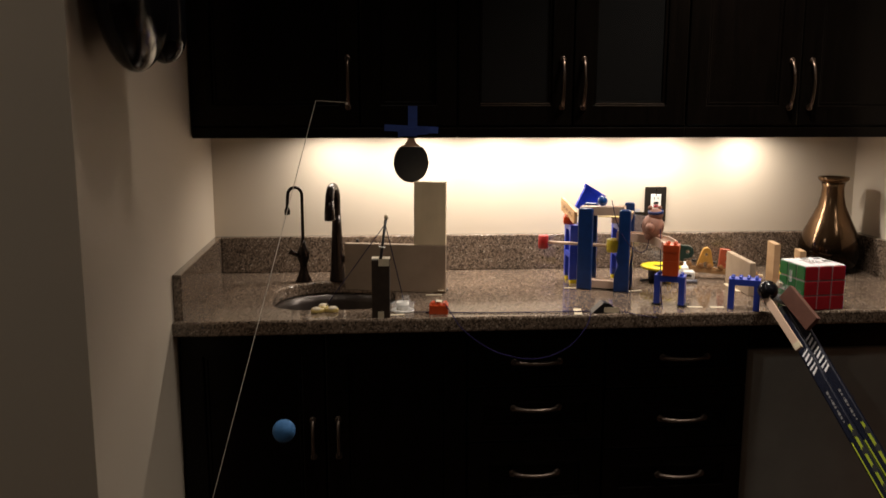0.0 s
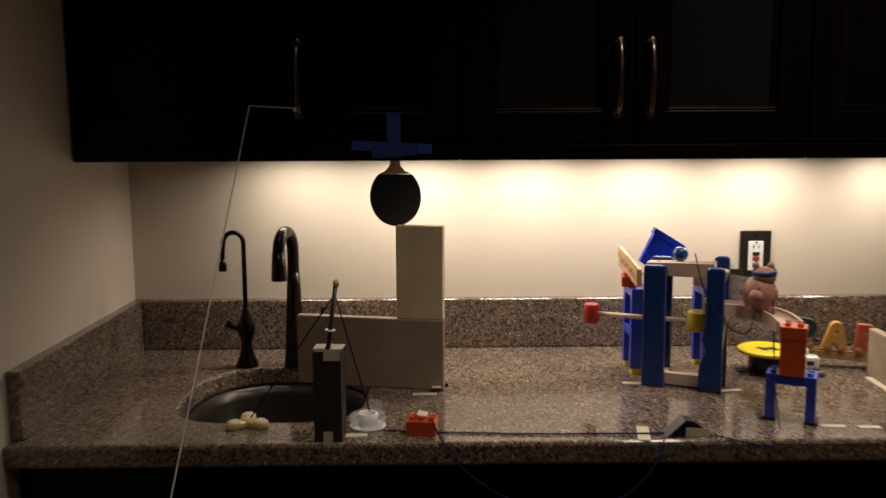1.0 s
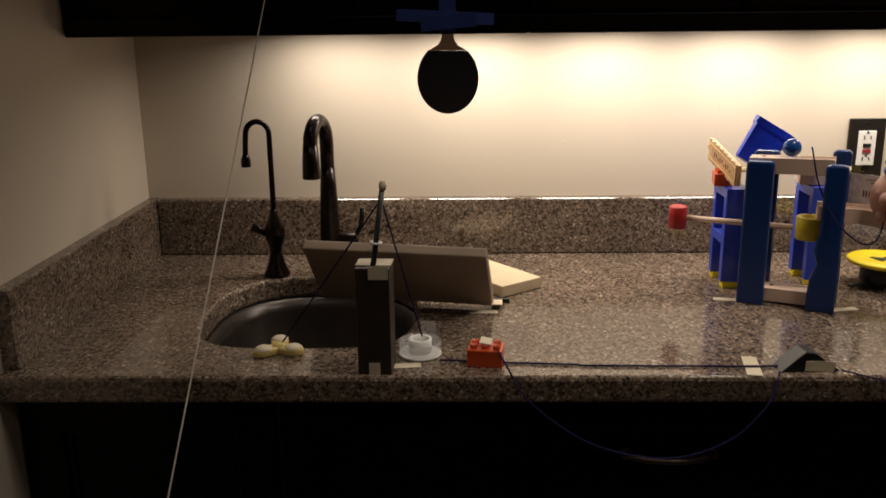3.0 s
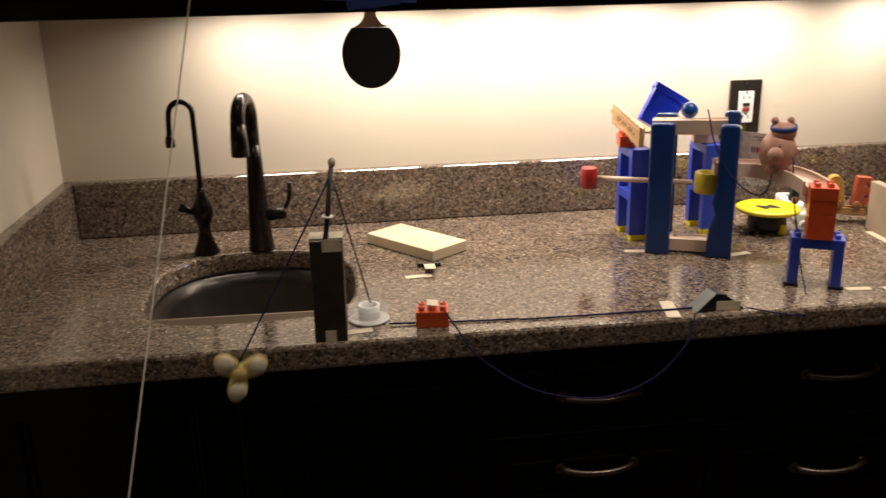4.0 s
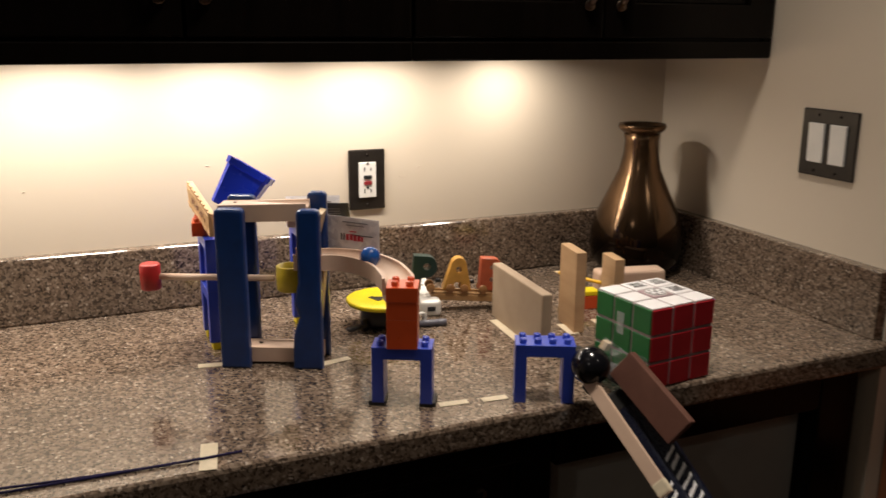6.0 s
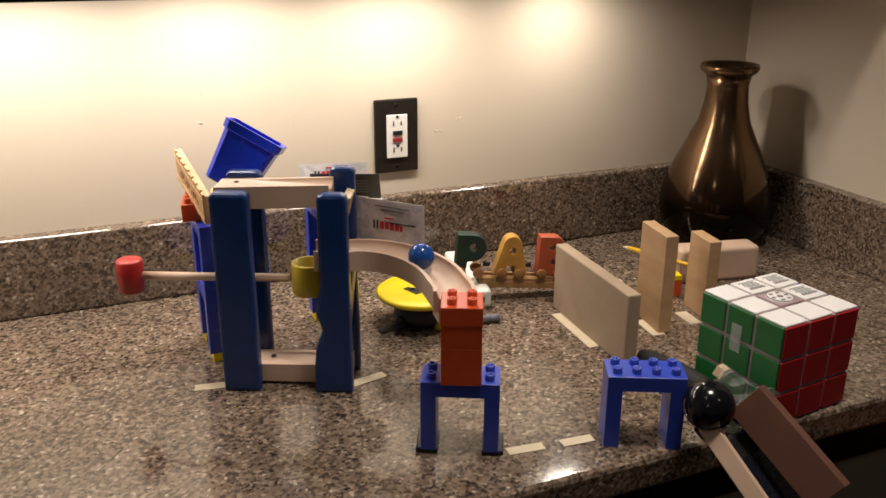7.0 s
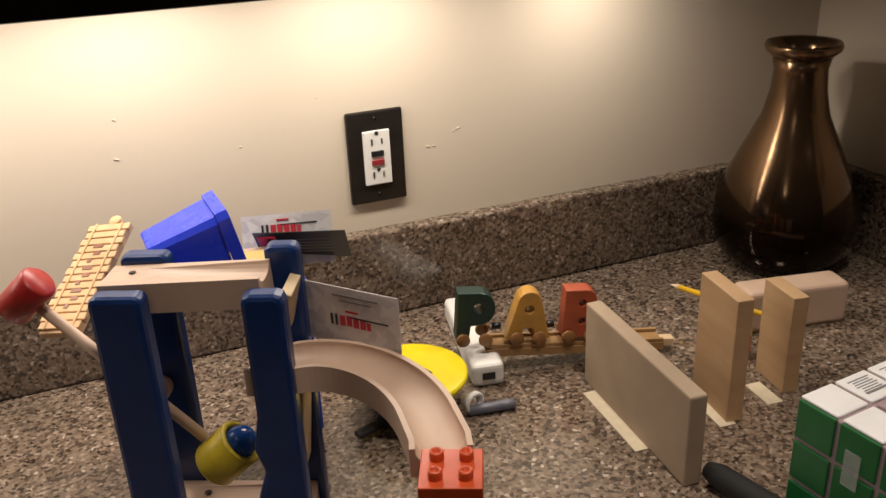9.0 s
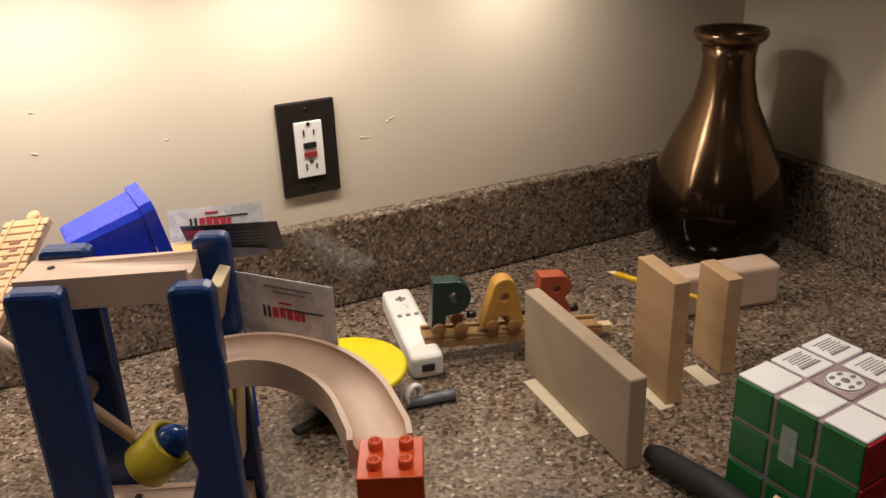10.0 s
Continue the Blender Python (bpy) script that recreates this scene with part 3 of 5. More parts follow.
part("nozzle", lathe([(0, 0), (0.0085, 0.0), (0.0088, 0.012), (0.0055, 0.022), (0, 0.023)], 18, pose(-0.0435, -0.004, 0.204)), BRONZE, f1)
part("lever", tube([(0, 0, 0.075), (-0.020, -0.004, 0.083), (-0.040, -0.008, 0.094)], [0.008, 0.0065, 0.0085], 12), BRONZE, f1)

f2 = thing("kitchen_faucet", pose(0.388, -0.158, ZC), "tall dark bronze pull-down kitchen faucet", "faucet")
part("body", lathe([(0, 0), (0.0245, 0), (0.0245, 0.003), (0.021, 0.035), (0.0175, 0.10), (0.0145, 0.17), (0.0128, 0.20), (0, 0.2)], 30), BRONZE, f2)
pts = [(0, 0, 0.19), (0, 0, 0.235)] + [((-0.0085 + 0.0085 * math.cos(radians(a))), -0.036 + 0.036 * math.cos(radians(a)), 0.246 + 0.042 * math.sin(radians(a))) for a in range(0, 181, 12)]
part("spout", tube(pts, [0.0125] * len(pts), 18), BRONZE, f2)
part("spray_head", lathe([(0, 0), (0.0150, 0), (0.0158, 0.004), (0.0150, 0.026), (0.0128, 0.058), (0, 0.059)], 24, pose(-0.017, -0.072, 0.193)), BRONZE, f2)
part("hub", tube([(0.0, 0, 0.066), (0.048, -0.006, 0.069), (0.052, -0.006, 0.069)], [0.0125, 0.0125, 0.010], 16), BRONZE, f2)
part("lever", tube([(0.046, -0.006, 0.07), (0.058, -0.008, 0.095), (0.062, -0.008, 0.128)], [0.005, 0.0042, 0.0058], 12), BRONZE, f2)

# ---------------- hanging paddle ----------------
pad = thing("table_tennis_paddle", pose(0.608, -0.262, CABZ, 8), "small dark paddle hung upside down from the cabinet with blue tape", "paddle")
rub = [(0.0505 * math.sin(radians(a)), -0.0738 - 0.0587 * math.cos(radians(a))) for a in range(-142, 143, 6)]
neck = [(-0.0098, 0.015), (-0.0098, -0.006), (-0.0118, -0.013), (-0.019, -0.0215), (-0.031, -0.0275), (0.031, -0.0275), (0.019, -0.0215), (0.0118, -0.013), (0.0098, -0.006), (0.0098, 0.015)]
part("handle", slab([neck], 0.008, pose(0, 0.008, 0, 90), None, 0.002), BEECH, pad)
part("blade", slab([rub], 0.009, pose(0, 0.0085, 0, 90), None, 0.002), RUBBER, pad, "dark rubber-faced blade")
tp = thing("blue_tape", pose(0.607, YU - 0.034, 0), "crumpled blue tape strips on the cabinet edge", "tape")
part("strip", box(0.026, 0.0012, 0.085, 0, pose(0.002, 0, CABZ + 0.004, 3, 0, 4)), BLUETAPE, tp)
part("strip", box(0.15, 0.0012, 0.018, 0, pose(-0.002, -0.003, CABZ + 0.017, -4, 3, 0)), BLUETAPE, tp)
part("strip", box(0.085, 0.0012, 0.022, 0, pose(0.004, -0.005, CABZ + 0.008, 5, -5, 0)), BLUETAPE, tp)

# twine from the cabinet pull down past the counter
knot = (0.432, YU - 0.05, 1.443)
tw = thing("white_twine", pose(0, 0, 0), "thin white twine stretched from a cabinet pull", "string")
part("strand", tube([knot, (0.345, YU - 0.050, 1.448)], 0.0011, 6), TWINE, tw)
part("knot", ball(0.004, pose(0.428, YU - 0.05, 1.440), None, 10), TWINE, tw)

TWTOP = Vector((0.345, YU - 0.050, 1.448))
long_twine = solo("white_twine", tube([(0, 0, 0), (0, 0, 0.8), (0, 0, 1.55)], 0.0011, 6), TWINE, "long thin white twine hanging taut past the counter", "string")

# ---------------- boards ----------------
low_board = solo("wide_board", box(0.292, 0.018, 0.137, 0.0025), SHADEMDF, "wide plain board, its brown darkened for shade, standing on its edge behind the sink", "board", pose(0.5585, -0.3185, ZC, 0, 0, -12.5))
up_board = solo("tall_board", box(0.090, 0.020, 0.178, 0.0015), CREAMWOOD, "pale wooden board balanced upright on a wider board", "board", pose(0.657, -0.338, ZC + 0.137, 0, 0, -12.5))
foot = thing("board_foot", pose(0.688, -0.327, ZC, 0, 0, -3), "black rubber strip taped to the counter", "rubber strip")
part("strip", box(0.042, 0.008, 0.007, 0.001), BLACKPLA, foot)
part("tape", box(0.018, 0.05, 0.0008, 0, pose(0.0, -0.02, 0.0072, -7)), TAPE, foot, "strip of masking tape")


def masking(x, y, w, d, rz, lift=0.0006):
    return solo("masking_tape", box(w, d, 0.0008, 0, pose(0, 0, 0.0002)), TAPE, "short strip of pale masking tape on the counter", "tape", pose(x, y, ZC, 0, 0, rz), "tape strips")


masking(0.664, -0.378, 0.045, 0.014, 4)
masking(1.022, -0.602, 0.020, 0.066, -10)
masking(1.075, -0.318, 0.05, 0.014, -10)
masking(1.236, -0.372, 0.06, 0.014, 12)
masking(1.345, -0.575, 0.040, 0.013, -6)
masking(1.402, -0.582, 0.036, 0.013, -4)
masking(1.543, -0.345, 0.016, 0.11, -4)
masking(1.640, -0.378, 0.018, 0.05, -6)
masking(1.708, -0.372, 0.018, 0.04, -6)
masking(0.548, -0.60, 0.05, 0.016, 6)

# ---------------- brown box with a stick ----------------
bx = thing("brown_box", pose(0.514, -0.607, ZC, 0, 0, -3), "tall dark brown box with tape and a black stick on top", "box")
part("carton", box(0.045, 0.045, 0.148, 0.0015), BOXBROWN, bx)
part("tape", box(0.047, 0.032, 0.0012, 0, pose(0, 0.004, 0.1485)), TAPE, bx, "crumpled tape on top")
part("tape", box(0.026, 0.0008, 0.018, 0, pose(0.008, -0.0228, 0.133, 0, 0, 2)), TAPE, bx)
part("tape", box(0.015, 0.0010, 0.045, 0, pose(0.0, -0.0233, -0.028, 0, 0, 0)), TAPE, bx, "tape over the counter edge")
part("stick", tube([(-0.002, -0.010, 0.140), (0.001, -0.008, 0.155), (0.014, -0.004, 0.252)], [0.0052, 0.0038, 0.0034], 12), BLACKPLA, bx, "thin black stick")
part("putty", ball(0.006, pose(0.0145, -0.004, 0.253) @ Matrix.Diagonal((0.9, 0.9, 1.2, 1)), None, 12), TAPE, bx, "lump of tape at the tip")
part("washer", lathe([(0.004, 0), (0.0085, 0), (0.0085, 0.002), (0.004, 0.002), (0.004, 0)], 20, pose(0.004, -0.007, 0.178, 0, 6)), WHITEPLA, bx)
TIP = Vector((0.526, -0.612, ZC + 0.236))

# hand spinner
spinner = thing("hand_spinner", pose(0.367, -0.545, ZC, 0, 0, 8), "three-lobed cream and white hand spinner tied to a cord", "spinner toy")
trefoil = [((0.0262 + 0.0135 * math.cos(3 * radians(a - 90))) * math.cos(radians(a)), (0.0262 + 0.0135 * math.cos(3 * radians(a - 90))) * math.sin(radians(a))) for a in range(0, 360, 6)]
part("body", slab([trefoil], 0.0105, None, None, 0.003), CREAM, spinner)
part("hub", lathe([(0, 0.0135), (0.007, 0.013), (0.0095, 0.0108), (0.0095, 0.010)], 24), CREAM, spinner)
for k in range(3):
    a = radians(90 + 120 * k)
    part("cap", lathe([(0, 0.0140), (0.009, 0.0132), (0.0125, 0.0106), (0.0125, 0.0095)], 24, pose(0.0245 * math.cos(a), 0.0245 * math.sin(a), 0)), TAPE, spinner, "pale cap")


def cord_piece(name, length, label):
    n = 8
    return solo(name, tube([(0, 0, length * i / n) for i in range(n + 1)], 0.0013, 6), CORD, label, "string")


SP0 = Vector((0.372, -0.540, ZC + 0.013))
DI0 = Vector((0.573, -0.552, ZC + 0.026))
cord_a = cord_piece("purple_cord", (SP0 - TIP).length, "dark purple cord from the stick to the spinner")
cord_b = cord_piece("purple_cord", (DI0 - TIP).length, "dark purple cord from the stick to the tape holder")

# tape holder
holder = thing("tape_holder", pose(0.570, -0.556, ZC), "white tape core on a clear plastic tape holder", "tape dispenser")
part("base", lathe([(0, 0), (0.029, 0), (0.0305, 0.0015), (0.0305, 0.003), (0.028, 0.004), (0, 0.004)], 36), WHITEPLA, holder)
part("core", lathe([(0.0125, 0.004), (0.0165, 0.004), (0.0165, 0.024), (0.0125, 0.024), (0.0125, 0.006)], 30), WHITEPLA, holder, "white plastic core")
part("rim", lathe([(0.0285, 0.0), (0.0300, 0.0), (0.0300, 0.021), (0.0290, 0.021), (0.0285, 0.0)], 36), CLEAR, holder, "clear plastic rim")
part("arm", box(0.015, 0.032, 0.0035, 0.001, pose(0.006, 0.040, 0.0003, 0, 0, -8)), WHITEPLA, holder)
part("cutter", box(0.022, 0.003, 0.026, 0.0008, pose(0.010, 0.055, 0.003, 0, 0, -12)), CLEAR, holder, "clear cutter arm")

# ---------------- toy bricks ----------------
def studs(parent, mat, nx, ny, pitch, z, r):
    for i in range(nx):
        for j in range(ny):
            part("stud", lathe([(0, 0.004), (r * 0.55, 0.004), (r * 0.6, 0.0062), (r * 0.92, 0.0062), (r, 0.0055), (r, 0)], 16, pose((i - (nx - 1) / 2) * pitch, (j - (ny - 1) / 2) * pitch, z)), mat, parent)


def arch_brick(parent, mat, w, d, h, z, leg, top):
    bm = slab([[(-w / 2, 0), (-w / 2 + leg, 0), (-w / 2 + leg, h - top), (w / 2 - leg, h - top), (w / 2 - leg, 0), (w / 2, 0), (w / 2, h), (-w / 2, h)]], d, pose(0, d / 2, z, 90), None, 0.0008)
    return part("arch", bm, mat, parent)


small_brick = thing("red_brick", pose(0.662, -0.588, ZC, 0, 0, -8), "orange-red toy brick with a knotted cord on its studs", "toy brick")
part("block", box(0.048, 0.036, 0.024, 0.001), REDPLA, small_brick)
studs(small_brick, REDPLA, 3, 2, 0.0155, 0.024, 0.0050)
part("tape", box(0.016, 0.024, 0.0015, 0, pose(0.0, 0.002, 0.0305, 0, 8)), TAPE, small_brick)

bridge = thing("blue_arch", pose(1.2865, -0.541, ZC, 0, 0, -27), "blue plastic arch brick on black feet", "toy brick", "blue arches")
arch_brick(bridge, BLUEPLA, 0.079, 0.040, 0.077, 0.005, 0.0155, 0.0165)
studs(bridge, BLUEPLA, 4, 2, 0.0195, 0.082, 0.0048)
for s in (-1, 1):
    part("foot", box(0.022, 0.036, 0.006, 0.001, pose(s * 0.0335, 0, 0)), BLACKPLA, bridge, "black rubber foot")
bridge2 = thing("blue_arch", pose(1.465, -0.602, ZC, 0, 0, -26), "blue plastic arch brick with eight studs", "toy brick", "blue arches")
arch_brick(bridge2, BLUEPLA, 0.079, 0.040, 0.0815, 0.0, 0.0155, 0.0165)
studs(bridge2, BLUEPLA, 4, 2, 0.0195, 0.0815, 0.0048)
tower_brick = thing("red_brick_column", pose(1.2845, -0.546, ZC + 0.0822, 0, 0, -25), "column of orange-red toy bricks standing on a blue arch", "toy brick")
part("brick", box(0.040, 0.040, 0.0395, 0.0008), REDPLA, tower_brick)
part("brick", box(0.040, 0.040, 0.0235, 0.0008, pose(0, 0, 0.0397)), REDPLA, tower_brick)
part("brick", box(0.041, 0.041, 0.0195, 0.0008, pose(0, 0, 0.0634)), REDPLA, tower_brick)
studs(tower_brick, REDPLA, 2, 2, 0.0195, 0.0829, 0.0048)


def column(x, y, rz, label):
    c = thing("blue_brick_column", pose(x, y, ZC, 0, 0, rz), label, "toy brick", "blue columns")
    for s in (-1, 1):
        part("foot", box(0.020, 0.034, 0.011, 0.001, pose(s * 0.031, 0, 0)), YELPLA, c, "yellow base brick")
    for k in range(2):
        arch_brick(c, BLUEPLA, 0.079, 0.040, 0.0815, 0.011 + 0.0818 * k, 0.0155, 0.0165)
    return c


column(1.099, -0.214, 90, "two blue arch bricks stacked on yellow feet")
column(1.247, -0.205, 90, "two blue arch bricks stacked behind the wooden tower")
COLZ = ZC + 0.011 + 0.0818 * 2

# ---------------- wooden marble tower ----------------
TW = pose(1.081, -0.333, ZC, 0, 0, -25)
tower = thing("marble_tower", TW, "blue and beech wooden marble run tower", "toy tower")


def post(name, u0, u1, v0, v1, h, notch=False):
    if notch:
        outline = [(u0, 0), (u1, 0), (u1, h - 0.007), (u1 - 0.002, h - 0.002), (u1 - 0.007, h), (u0 + 0.017, h), (u0 + 0.012, h - 0.002), (u0 + 0.010, h - 0.007), (u0 + 0.010, h * 0.55), (u0 + 0.004, h * 0.42), (u0 + 0.0105, h * 0.33), (u0 + 0.002, h * 0.22), (u0, h * 0.12)]
    else:
        outline = [(u0, 0), (u1, 0)] + arc(u1 - 0.007, h - 0.007, 0.007, 0, 90, 5) + arc(u0 + 0.007, h - 0.007, 0.007, 90, 180, 5)
    part(name, slab([outline], v1 - v0, pose(0, v1, 0, 90), None, 0.0042), BLUEPAINT, tower)


post("post", 0.000, 0.042, 0.0, 0.019, 0.237)
post("post", 0.106, 0.149, 0.0, 0.019, 0.237, True)
post("post", 0.004, 0.044, 0.058, 0.076, 0.246)
post("post", 0.122, 0.150, 0.058, 0.076, 0.252)


def channel(length, width, h, lip):
    """A wooden chute, hollowed along its length."""
    k = [(-width / 2, 0), (width / 2, 0), (width / 2, h)]
    k += [((width / 2 - lip) * math.cos(radians(a)), h - (h * 0.24) * math.sin(radians(a))) for a in range(0, 181, 20)]
    k += [(-width / 2, h)]
    return sweep(k, [(0, 0, 0), (length * 0.5, 0, 0), (length, 0, 0)])


def tapered_chute(length, width, h):
    """A flat plank whose groove deepens towards its end."""
    b = bmesh.new()
    rings = []
    for i in range(13):
        s = i / 12
        d = h * 0.30 * max(0.0, (s - 0.25) / 0.75) ** 0.8 + 0.0006
        w = width / 2 * (0.45 + 0.40 * s)
        sec = [(-width / 2, 0), (width / 2, 0), (width / 2, h)] + [(w * math.cos(radians(a)), h - d * math.sin(radians(a))) for a in range(0, 181, 20)] + [(-width / 2, h)]
        rings.append([b.verts.new((length * s, y, z)) for y, z in sec])
    k = len(rings[0])
    for p, q in zip(rings, rings[1:]):
        for i in range(k):
            j = (i + 1) % k
            b.faces.new((p[i], p[j], q[j], q[i]))
    b.faces.new(rings[0][::-1])
    b.faces.new(rings[-1])
    bmesh.ops.recalc_face_normals(b, faces=b.faces[:])
    return b


chute_ob = part("chute", tapered_chute(0.126, 0.0375, 0.025), BEECH, tower, "beech top chute with a tapering groove", pose(0.002, 0.0385, 0.2135, 0, -1.8))
part("hole", rod(0.0028, 0.0006, 0, 14, pose(0.020, 0.004, 0.0248)), BOXBROWN, chute_ob, "dark drilled hole")
base_chute = part("chute", tapered_chute(0.140, 0.0385, 0.022), BEECH, tower, "beech base chute with a shallow groove", pose(0.004, 0.0385, 0.004))
part("hole", rod(0.0032, 0.0006, 0, 14, pose(0.046, 0.003, 0.0218)), BOXBROWN, base_chute, "dark drilled hole")
part("end_stop", box(0.009, 0.0375, 0.042, 0.001, pose(0.1365, 0.0385, 0.188, 0, 14)), PALE, tower)
part("brace", box(0.008, 0.036, 0.085, 0.001, pose(0.138, 0.0385, 0.058, 0, 6)), PALE, tower)
part("peg", rod(0.005, 0.062, 0.001, 16, pose(0.020, 0.077, 0.127, 90)), BEECH, tower)
part("hub", rod(0.0105, 0.013, 0.001, 20, pose(0.020, 0.0585, 0.127, 90)), BEECH, tower)

# swinging hammer with a cup
lever = thing("hammer_lever", TW @ pose(0.020, 0.0385, 0.127), "wooden rocker with a red hammer head and a yellow cup", "toy lever")
part("rod", tube([(-0.118, 0, 0), (0.055, 0, 0)], 0.0048, 14), BEECH, lever)
part("head", rod(0.0150, 0.039, 0.002, 28, pose(-0.129, 0, -0.0195)), REDPAINT, lever, "red hammer head")
part("cup", lathe([(0, -0.017), (0.0195, -0.017), (0.021, -0.015), (0.021, 0.019), (0.020, 0.020), (0.0165, 0.020), (0.0160, -0.008), (0, -0.010)], 32, pose(0.079, 0, 0)), YELPAINT, lever, "yellow cup")

# curved chute
slide = thing("curved_chute", pose(0, 0, 0), "curved beech marble chute resting on the red bricks", "toy chute")
cpts = []
for i in range(25):
    s = i / 24
    a = radians(118 - 128 * s)
    cpts.append((1.2235 + 0.0715 * math.cos(a) * 1.0 - 0.0, -0.4645 + 0.098 * math.sin(a), ZC + 0.147 - 0.004 * s))
cpts = [(1.190, -0.3555, ZC + 0.1475)] + cpts[5:] + [(1.2905, -0.512, ZC + 0.1425), (1.2865, -0.524, ZC + 0.142)]
sec = [(-0.0215, 0.001), (0.0215, 0.001), (0.0215, 0.024), (0.0175, 0.024)] + [(0.0175 * math.cos(radians(a)), 0.022 - 0.0125 * math.sin(radians(a))) for a in range(6, 175, 6)] + [(-0.0175, 0.024), (-0.0215, 0.024)]
part("trough", sweep(sec, cpts), BEECH, slide)
part("foot", box(0.030, 0.026, 0.0135, 0.001, pose(1.2885, -0.508, ZC + 0.1297, 0, 0, -8)), BEECH, slide)

# marble
marble = solo("blue_ball", ball(0.0145), BALLBLUE, "glossy blue painted wooden ball", "ball")
CHUTE_TOP = ZC + 0.251

# toy animal tied to the ball
toy = bmesh.new()
ball(0.032, pose(0, 0, 0.036) @ Matrix.Diagonal((0.95, 0.9, 1.15, 1)), toy, 24)
ball(0.019, pose(0.006, -0.004, 0.070) @ Matrix.Diagonal((1.1, 1.0, 0.95, 1)), toy, 20)
for dx in (-0.009, 0.017):
    ball(0.0065, pose(dx, 0, 0.089), toy, 12)
for dx in (-0.020, 0.022):
    ball(0.009, pose(dx, -0.012, 0.040) @ Matrix.Diagonal((0.8, 0.8, 1.4, 1)), toy, 12)
for dx in (-0.013, 0.015):
    ball(0.011, pose(dx, -0.012, 0.010), toy, 12)
ball(0.013, pose(-0.011, -0.024, 0.036), toy, 14)
figure = solo("toy_animal", toy, FELT, "small tan rubber toy animal tied with cord", "toy figure", pose(1.273, -0.418, ZC + 0.158, 0, 0, -10))
band = solo("blue_band", lathe([(0.0195, 0.0), (0.0215, 0.002), (0.0215, 0.008), (0.0195, 0.010), (0.0195, 0.0)], 26), BLUETAPE, "narrow blue band round the toy animal's head", "band", pose(1.279, -0.421, ZC + 0.158 + 0.072, 6, -6, 0))
cord_c = solo("purple_cord", tube(smooth([(1.170, -0.362, ZC + 0.262), (1.184, -0.372, ZC + 0.20), (1.205, -0.40, ZC + 0.150), (1.232, -0.43, ZC + 0.125), (1.255, -0.43, ZC + 0.135), (1.258, -0.438, ZC + 0.185), (1.262, -0.444, ZC + 0.21)]), 0.0012, 6), CORD, "dark purple cord from the ball to the toy animal", "string")
cord_d = solo("purple_cord", tube(smooth([(1.285, -0.447, ZC + 0.19), (1.278, -0.478, ZC + 0.12), (1.262, -0.535, ZC + 0.05), (1.255, -0.575, ZC + 0.004), (1.24, -0.62, ZC - 0.01), (1.20, -0.645, ZC - 0.006), (1.13, -0.63, ZC + 0.006)]), 0.0012, 6), CORD, "dark purple cord from the toy animal to the black clip", "string")

# cord along the counter's edge
solo("purple_cord", tube([(0.79, -0.603, ZC + 0.002), (0.88, -0.605, ZC + 0.002), (1.02, -0.608, ZC + 0.0025), (1.06, -0.606, ZC + 0.002)], 0.0016, 6), CORD, "dark purple cord stretched along the counter's edge", "string")
slide_cord = solo("purple_cord", tube([(0.598, -0.585, ZC + 0.003), (0.68, -0.592, ZC + 0.002), (0.79, -0.600, ZC + 0.002)], 0.0016, 6), CORD, "dark purple cord drawn along with the tape holder", "string")
loop_cord = solo("purple_cord", tube(smooth([(0.675, -0.595, ZC + 0.028), (0.69, -0.632, ZC + 0.010), (0.72, -0.655, ZC - 0.03), (0.80, -0.662, ZC - 0.085), (0.90, -0.664, ZC - 0.105), (0.98, -0.662, ZC - 0.08), (1.03, -0.655, ZC - 0.03), (1.05, -0.63, ZC + 0.004)]), 0.0014, 6), CORD, "slack dark purple cord hanging over the counter's edge", "string")

clip = thing("black_clip", pose(1.092, -0.607, ZC, 0, 0, 4), "black folded clip with a taped white label", "clip")
part("wedge", slab([[(-0.040, 0), (0.040, 0), (0.006, 0.026), (-0.008, 0.028)]], 0.03, pose(0, 0.015, 0, 90), None, 0.001), BLACKPLA, clip)
part("tape", box(0.040, 0.0008, 0.014, 0, pose(0.012, -0.0158, 0.001, 0, 3)), TAPE, clip, "pale label tape")

# ---------------- bucket, track and cards ----------------
orange = thing("orange_brick", pose(1.083, -0.205, COLZ, 0, 0, 80), "small orange toy brick on a blue column", "toy brick")
part("block", box(0.045, 0.030, 0.021, 0.001), REDPLA, orange)
studs(orange, REDPLA, 3, 2, 0.0150, 0.021, 0.0040)
runway = solo("yellow_runway", box(0.140, 0.034, 0.003, 0.001), CREAM, "thin pale yellow strip bridging the blue columns", "track", pose(1.172, -0.210, COLZ + 0.0212, 0, 1.5, -12))
runblock = solo("wooden_block", box(0.045, 0.034, 0.0185, 0.001), BEECH, "small beech block under the yellow strip", "block", pose(1.238, -0.205, COLZ + 0.0002, 0, 0, -10))


